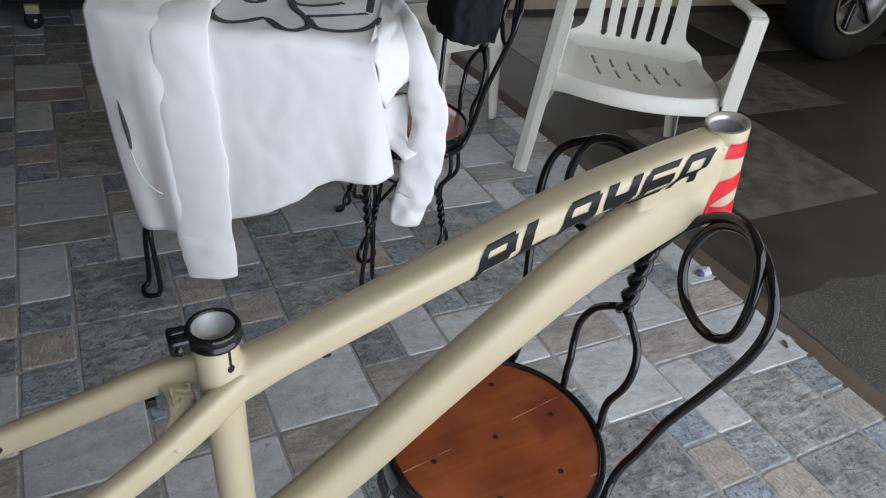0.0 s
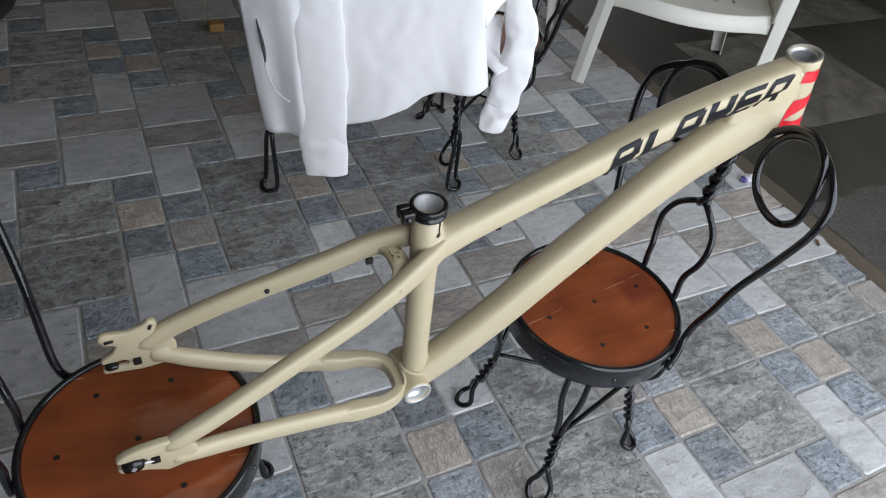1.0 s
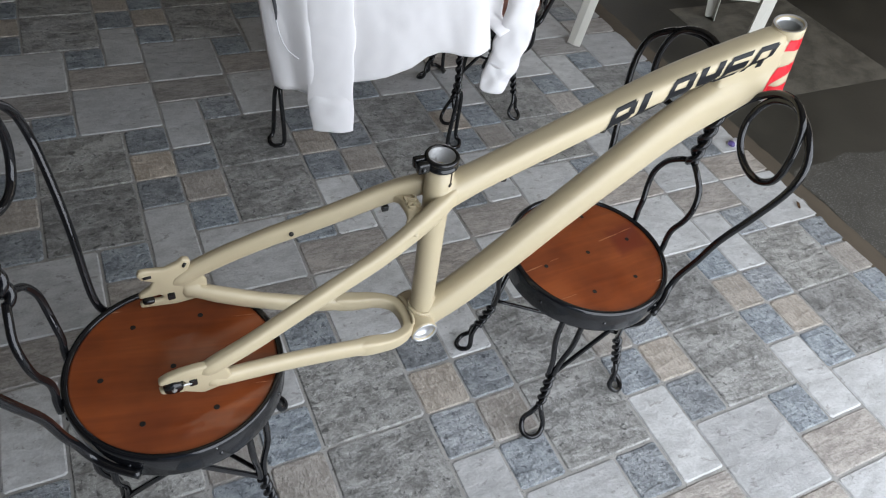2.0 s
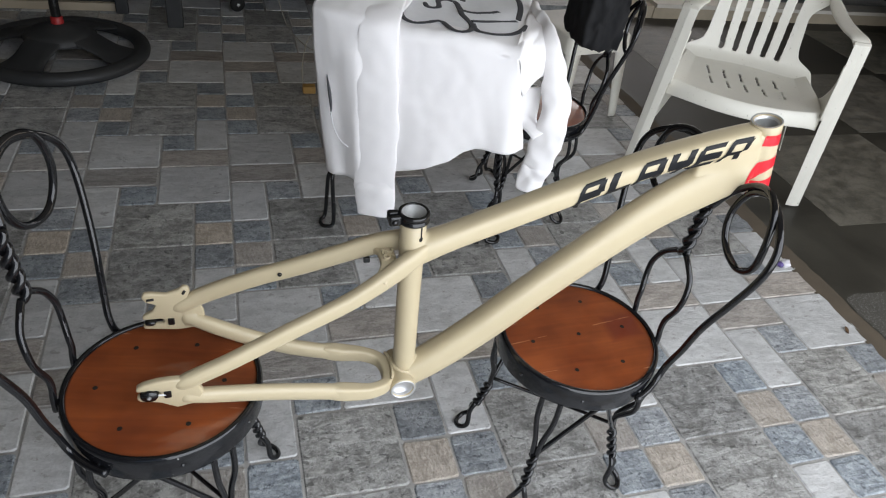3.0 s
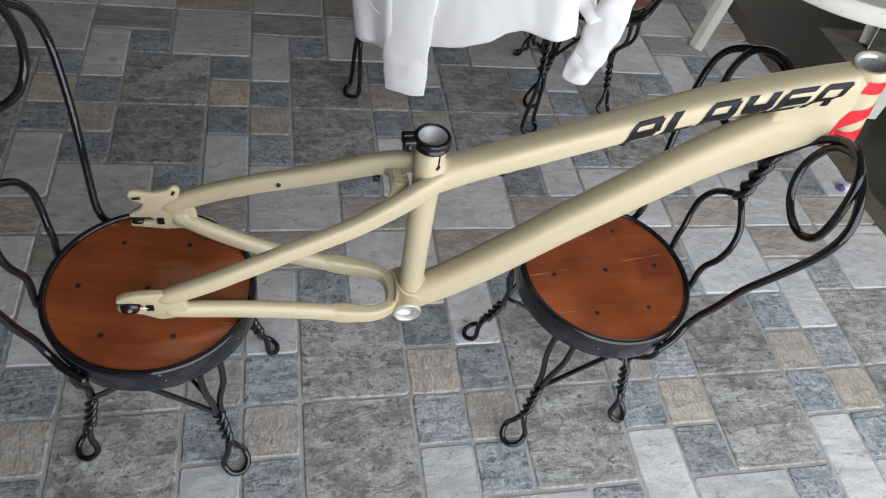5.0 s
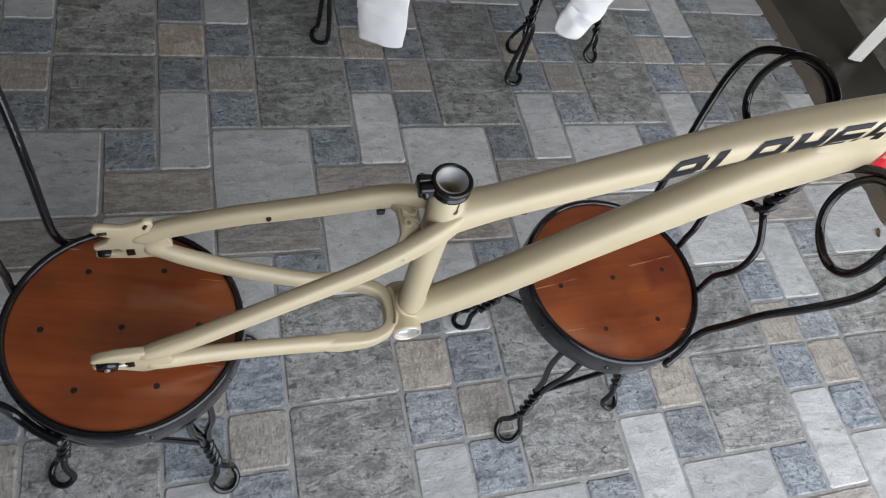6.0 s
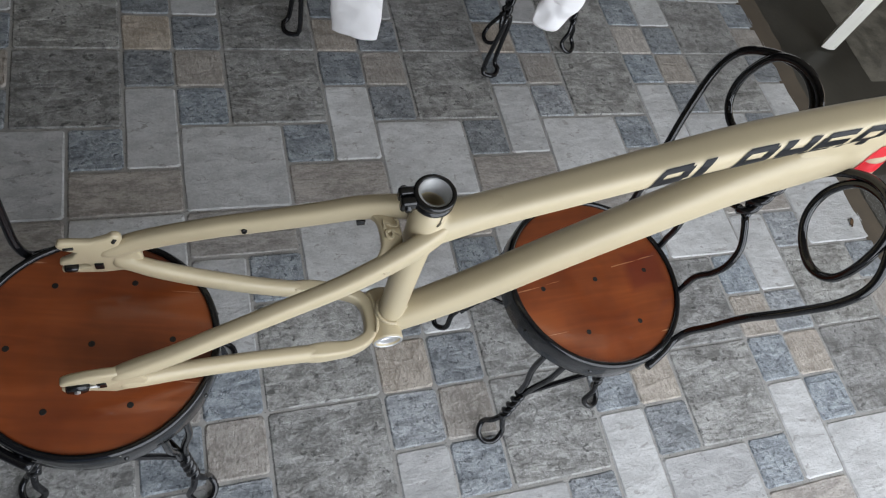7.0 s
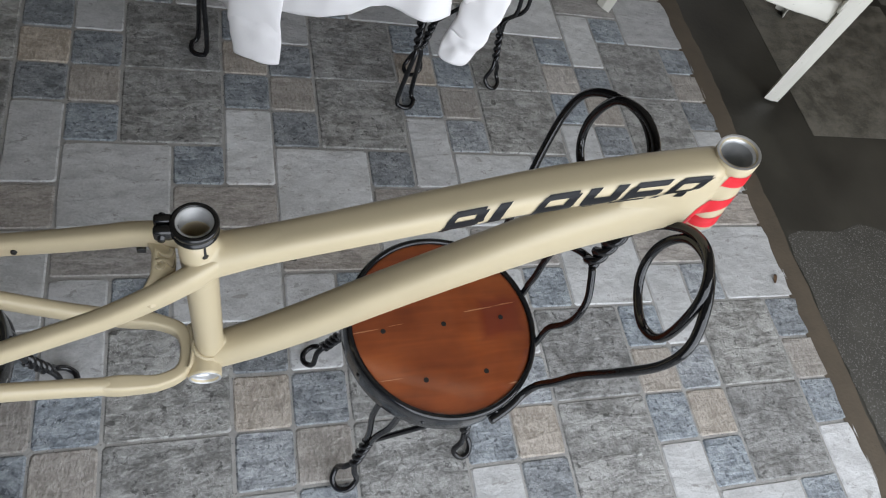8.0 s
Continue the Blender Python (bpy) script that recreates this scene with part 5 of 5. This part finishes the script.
        for k in np.linspace(0, 1, 12):
            z = 0.322 + 0.180 * k
            x, y = 0.219 + 0.031 * (1 - z / 0.556) + 0.006, -0.024 + 0.048 * (1 - z / 0.556)
            back = 0.030 + 0.150 * (1 - k) ** 2.6
            rows.append([(s * (x + 0.012 * math.sin(e * math.pi / 2) - 0.010 * e * (1 - k)), y + back * e, z) for e in np.linspace(0, 1, 8)])
        sheet(bm, rows)
        thicken(part("seat_web", bm, PLASTIC, chair), 0.006)
    return chair


garden_chair(1.582, 0.562, -34.5, "scuffed white plastic garden armchair with a slatted back")

stool = group_of("plastic_stool", 1.312, 1.235, 0, 12, label="low white plastic stool standing behind the small chairs", category="stool")
bm = bmesh.new()
corner = [(sx * 0.115 + 0.03 * math.cos(a), sy * 0.115 + 0.03 * math.sin(a)) for sx, sy, a0 in ((1, 1, 0), (-1, 1, 90), (-1, -1, 180), (1, -1, 270)) for a in np.radians(np.linspace(a0, a0 + 90, 6))]
rings = [[bm.verts.new((x * k, y * k, z)) for x, y in corner] for k, z in ((1.04, 0.262), (1.0, 0.318), (0.96, 0.325))]
for a, b in zip(rings, rings[1:]):
    for k in range(len(a)):
        bm.faces.new((a[k], a[(k + 1) % len(a)], b[(k + 1) % len(a)], b[k]))
bm.faces.new(rings[-1])
part("stool_top", bm, PLASTIC, stool)
for sx in (1, -1):
    for sy in (1, -1):
        bm = bmesh.new()
        angle_leg(bm, (sx * 0.140, sy * 0.140, 0.27), (sx * 0.147, sy * 0.165, 0.0), 0.058, 0.040, -sx, -sy)
        part("leg", bm, PLASTIC, stool)

# ---- stand fan foot ----
fan = group_of("fan_stand", -0.57, 1.635, 0, 20, label="dusty black round stand base with four spokes and pole", category="fan stand")
bm = bmesh.new()
ringp = [(0.275 * math.cos(a), 0.275 * math.sin(a), 0.026) for a in np.linspace(0, 2 * math.pi, 65)]
tube(bm, ringp, [(0.030, 0.024)] * 65, 14, caps=False, up=(0, 0, 1))
bmesh.ops.remove_doubles(bm, verts=bm.verts, dist=0.0005)
part("base_ring", bm, DARK_PLASTIC, fan)
for k in range(4):
    a = radians(45 + 90 * k)
    c, s_ = math.cos(a), math.sin(a)
    p = spline([(0.03 * c, 0.03 * s_, 0.098, 0.075, 0.012), (0.10 * c, 0.10 * s_, 0.082, 0.070, 0.012), (0.19 * c, 0.19 * s_, 0.052, 0.066, 0.012), (0.27 * c, 0.27 * s_, 0.032, 0.10, 0.012)], 14)
    part("spoke", tube(bmesh.new(), p, p[:, 3:5], 12, up=(0, 0, 1)), DARK_PLASTIC, fan)
part("hub", lathe(bmesh.new(), [(0.0, 0.125), (0.03, 0.125), (0.045, 0.118), (0.090, 0.104), (0.125, 0.082), (0.122, 0.070)], 32), DARK_PLASTIC, fan)
part("collar", lathe(bmesh.new(), [(0.0, 0.150), (0.018, 0.150), (0.021, 0.146), (0.022, 0.124)], 24), RED_PLASTIC, fan, "small red collar")
part("pole", lathe(bmesh.new(), [(0.0165, 0.148), (0.0165, 1.15), (0.0, 1.15)], 24), BLACK_SATIN, fan)

# ---- dark furniture along the rear wall ----
cab = group_of("low_cabinet", -1.05, 2.34, 0, label="dark cabinet standing on a pale plinth strip", category="cabinet")
soften(part("body", box(bmesh.new(), (-0.62, -0.20, 0.034), (0.62, 0.24, 0.95)), DARK_PLASTIC, cab, smooth=False), 0.006)
part("plinth", box(bmesh.new(), (-0.63, -0.215, 0.0), (0.63, 0.2, 0.033)), TAN_WOOD, cab, "pale plinth strip", smooth=False)
for k in (0, 1):
    d = soften(part("door", box(bmesh.new(), (-0.60 + 0.605 * k, -0.216, 0.06), (-0.005 + 0.605 * k, -0.2005, 0.92)), DARK_PLASTIC, cab, smooth=False), 0.004)
    part("handle", tube(bmesh.new(), [(-0.06 + 0.12 * k, -0.23, 0.55), (-0.06 + 0.12 * k, -0.23, 0.70)], 0.006), BLACK_SATIN, d)
bench = group_of("bench", -0.06, 2.22, 0, label="black metal bench frame against the wall", category="bench")
for bx, by in ((-0.125, -0.25), (0.66, -0.25), (-0.125, 0.2), (0.66, 0.2)):
    soften(part("leg", box(bmesh.new(), (bx - 0.032, by - 0.032, 0), (bx + 0.032, by + 0.032, 0.70)), DARK_PLASTIC, bench, smooth=False), 0.005)
soften(part("bench_top", box(bmesh.new(), (-0.20, -0.30, 0.70), (0.74, 0.26, 0.74)), DARK_PLASTIC, bench, smooth=False), 0.005)
soften(part("rail", box(bmesh.new(), (-0.37, -0.13, 0.0), (-0.32, -0.09, 0.9)), DARK_PLASTIC, bench, smooth=False), 0.005)

trolley = group_of("trolley", 0.14, 2.30, 0, label="black equipment case on small castors", category="trolley")
soften(part("case", box(bmesh.new(), (-0.16, -0.14, 0.095), (0.50, 0.22, 0.55)), BLACK_CLOTH, trolley, smooth=False), 0.01)
for cx, cy in ((-0.065, -0.13), (0.44, -0.13), (-0.065, 0.17), (0.44, 0.17)):
    bm = bmesh.new()
    lathe(bm, [(0.0, 0.014), (0.012, 0.014), (0.030, 0.011), (0.034, 0.004), (0.034, -0.004), (0.030, -0.011), (0.012, -0.014), (0.0, -0.014)], 28, Matrix.Translation((cx, cy, 0.034)) @ pose(0, 0, 0, 90, 0, 20))
    wheel = part("castor", bm, RUBBER, trolley, "black castor wheel")
    bm = box(bmesh.new(), (cx - 0.024, cy - 0.024, 0.062), (cx + 0.024, cy + 0.024, 0.094))
    soften(part("bracket", bm, TAN_WOOD, wheel, "pale yellow castor bracket", smooth=False), 0.003)
    bm = bmesh.new()
    lathe(bm, [(0.0, 0.0165), (0.006, 0.0165), (0.007, 0.0145)], 12, Matrix.Translation((cx, cy, 0.034)) @ pose(0, 0, 0, 90, 0, 20))
    part("axle_cap", bm, SILVER, wheel)

# cable along the floor with its plug
cord = group_of("power_cable", 0.25, 1.7, 0, label="thin pale power cable with an ochre plug on the floor", category="cable")
p = spline([(-0.02, 0.75, 0.35), (-0.01, 0.55, 0.15), (0.03, 0.32, 0.006), (0.07, 0.12, 0.004), (0.115, 0.02, 0.004), (0.17, 0.0, 0.03), (0.165, -0.08, 0.11), (0.125, -0.12, 0.145), (0.065, -0.20, 0.125), (0.035, -0.30, 0.055), (0.035, -0.38, 0.006)], 70)
part("wire", tube(bmesh.new(), p, 0.0022, 8), CABLE, cord)
bm = box(bmesh.new(), (0.028, -0.40, 0.0), (0.075, -0.365, 0.028))
soften(part("plug", bm, PLUG, cord, "ochre plug", smooth=False), 0.004)

# crumpled wrapper on the tile edge
scrap = group_of("wrapper", 1.565, 0.125, 0, label="small crumpled white and violet wrapper on the floor", category="litter")
for nm, mt, dx, r in (("foil", SCRAP, 0.0, 0.015), ("label_side", VIOLET, -0.016, 0.011)):
    bm = bmesh.new()
    bmesh.ops.create_icosphere(bm, subdivisions=2, radius=r)
    for v in bm.verts:
        v.co *= 1 + 0.45 * noise.noise(v.co * 130 + Vector((dx * 300, 0, 0)))
        v.co.z = max(v.co.z * 0.8 + r * 0.75, 0.0)
        v.co.x += dx
    part(nm, bm, mt, scrap, smooth=False)

# dry brown chip of leaf on the outermost tile
bm = bmesh.new()
rows = [[(0.013 * u, 0.0045 * v * math.sin(math.pi * (u + 1) / 2), 0.0015 + 0.003 * v * v + 0.002 * math.sin(3 * u)) for v in np.linspace(-1, 1, 5)] for u in np.linspace(-0.98, 0.98, 9)]
chip = finish("leaf_chip", sheet(bm, rows), DRY_LEAF)
chip.matrix_world = pose(1.556, -0.153, 0.0003, 0, 0, 70)
thicken(chip, 0.0006, 1)
tagged(chip, "small dry brown leaf chip lying on the edge tile", "litter")

# ---- parked car at the side of the driveway ----
car = group_of("parked_car", 4.34, 2.1, 0, label="dark parked car with black tyres, only its corner showing", category="car")


def car_wheel(cx, cy, face):
    m = Matrix.Translation((cx, cy, 0.345)) @ pose(0, 0, 0, 90 * face, 0, 0)
    wheel = part("wheel", lathe(bmesh.new(), [(0.205, 0.085), (0.225, 0.100), (0.29, 0.108), (0.330, 0.098), (0.344, 0.075), (0.345, 0.0), (0.344, -0.075), (0.330, -0.098), (0.29, -0.108), (0.205, -0.085)], 56, m), RUBBER, car, "black worn tyre")
    part("rim", lathe(bmesh.new(), [(0.204, 0.097), (0.196, 0.100), (0.190, 0.085), (0.175, 0.02), (0.06, 0.03), (0.055, 0.045), (0.0, 0.045)], 48, m), RIM_GREY, wheel, "grey wheel rim")
    for k in range(7):
        a = 2 * math.pi * k / 7
        bm = bmesh.new()
        p = spline([(0.05 * math.cos(a), 0.05 * math.sin(a), 0.055, 0.024, 0.012), (0.12 * math.cos(a), 0.12 * math.sin(a), 0.065, 0.020, 0.012), (0.192 * math.cos(a), 0.192 * math.sin(a), 0.078, 0.024, 0.012)], 8)
        tube(bm, [m @ Vector(q[:3]) for q in p], 0.018, 8)
        part("rim_spoke", bm, BLACK_SATIN, wheel)


for cx, cy, face in ((-0.66, -0.66, 1), (1.2, -0.66, 1), (-0.66, 0.72, -1), (1.2, 0.72, -1)):
    car_wheel(cx, cy, face)
side_outline = [(-1.16, 0.72), (-1.00, 0.60), (-0.92, 0.68), (-0.80, 0.735), (-0.66, 0.75), (-0.52, 0.735), (-0.34, 0.60), (-0.26, 0.36), (-0.27, 0.20), (0.8, 0.20), (0.83, 0.36), (0.93, 0.58), (1.2, 0.69), (1.33, 0.66), (1.33, 0.95), (0.4, 1.0), (-0.7, 0.98), (-1.10, 0.90)]
bm = bmesh.new()
extrude_outline(bm, side_outline, 1.62, Matrix.Translation((0, 0.03, 0)))
soften(part("body", bm, CAR_PAINT, car, smooth=False), 0.04, 3)
bm = bmesh.new()
extrude_outline(bm, [(-0.45, 1.0), (1.3, 0.98), (1.3, 1.42), (0.9, 1.5), (0.2, 1.48)], 1.35, Matrix.Translation((0, 0.03, 0)))
soften(part("cabin", bm, CAR_PAINT, car, smooth=False), 0.05, 3)
part("underbody", box(bmesh.new(), (-0.60, -0.52, 0.19), (1.3, 0.6, 0.5)), RUBBER, car, "black underside", smooth=False)


# ---- floor tiles: each 40 cm tile carries eight raised pieces, every other row turned round ----
U = 0.1
PIECES = [("tan", 0, 3, 1, 1), ("slate", 1, 2, 2, 2), ("blue", 3, 3, 1, 1), ("blue", 0, 2, 1, 1), ("white", 3, 1, 1, 2), ("white", 0, 0, 2, 2), ("blue", 2, 1, 1, 1), ("brown", 2, 0, 2, 1)]


def piece_mesh(x, y, w, h, seed):
    """Plate with slightly chipped edges that stop short of the tile's edge and of the printed joint."""
    r = random.Random(seed)
    gap, edge = 0.0018, 0.0010
    x0, x1 = -w * U / 2 + (edge if x == 0 else gap), w * U / 2 - (edge if x + w == 4 else gap)
    y0, y1 = -h * U / 2 + (edge if y == 0 else gap), h * U / 2 - (edge if y + h == 4 else gap)
    c = 0.0045
    base = [(x0 + c, y0), ((x0 * 2 + x1) / 3, y0), ((x0 + x1 * 2) / 3, y0), (x1 - c, y0), (x1, y0 + c), (x1, (y0 * 2 + y1) / 3), (x1, (y0 + y1 * 2) / 3), (x1, y1 - c),
            (x1 - c, y1), ((x0 + x1 * 2) / 3, y1), ((x0 * 2 + x1) / 3, y1), (x0 + c, y1), (x0, y1 - c), (x0, (y0 + y1 * 2) / 3), (x0, (y0 * 2 + y1) / 3), (x0, y0 + c)]
    low = [(a - 0.0012 * r.random() * (1 if a > 0 else -1), b - 0.0012 * r.random() * (1 if b > 0 else -1)) for a, b in base]
    k = [0.0022 + 0.0018 * r.random() for _ in base]
    top = [(a - q * (1 if a > 0 else -1) * (abs(a) > w * U / 2 - 0.008), b - q * (1 if b > 0 else -1) * (abs(b) > h * U / 2 - 0.008)) for (a, b), q in zip(low, k)]
    verts = [(a, b, -0.0030) for a, b in low] + [(a, b, 0.0) for a, b in top]
    n = len(base)
    return verts, [tuple(range(n, 2 * n))] + [(i, (i + 1) % n, n + (i + 1) % n, n + i) for i in range(n)]


shared, rest = {}, {k: ([], []) for k in TILE}
for row in range(-5, 6):
    for col in range(-7, 4):
        for i, (kind, x, y, w, h) in enumerate(PIECES):
            if row % 2:
                x, y = 4 - x - w, 4 - y - h
            cx, cy = col * 0.4 + (x + w / 2) * U, row * 0.4 + (y + h / 2) * U
            key = (kind, x, y, w, h)
            verts, faces = piece_mesh(x, y, w, h, hash(key[1:]) % 997)
            if -2 <= col and -2 <= row <= 3:
                if key not in shared:
                    me = bpy.data.meshes.new("tile")
                    me.from_pydata(verts, [], faces)
                    me.materials.append(TILE[kind])
                    shared[key] = me
                ob = new("tile", shared[key])
                ob.parent = floor
                ob.location = (cx, cy, 0)
            else:
                vs, fs = rest[kind]
                n = len(vs)
                vs += [(a + cx, b + cy, c) for a, b, c in verts]
                fs += [tuple(k + n for k in f) for f in faces]
for kind, (vs, fs) in rest.items():
    me = bpy.data.meshes.new("tile_field")
    me.from_pydata(vs, [], fs)
    me.materials.append(TILE[kind])
    tagged(new("tile_field", me), kind="stuff").parent = floor
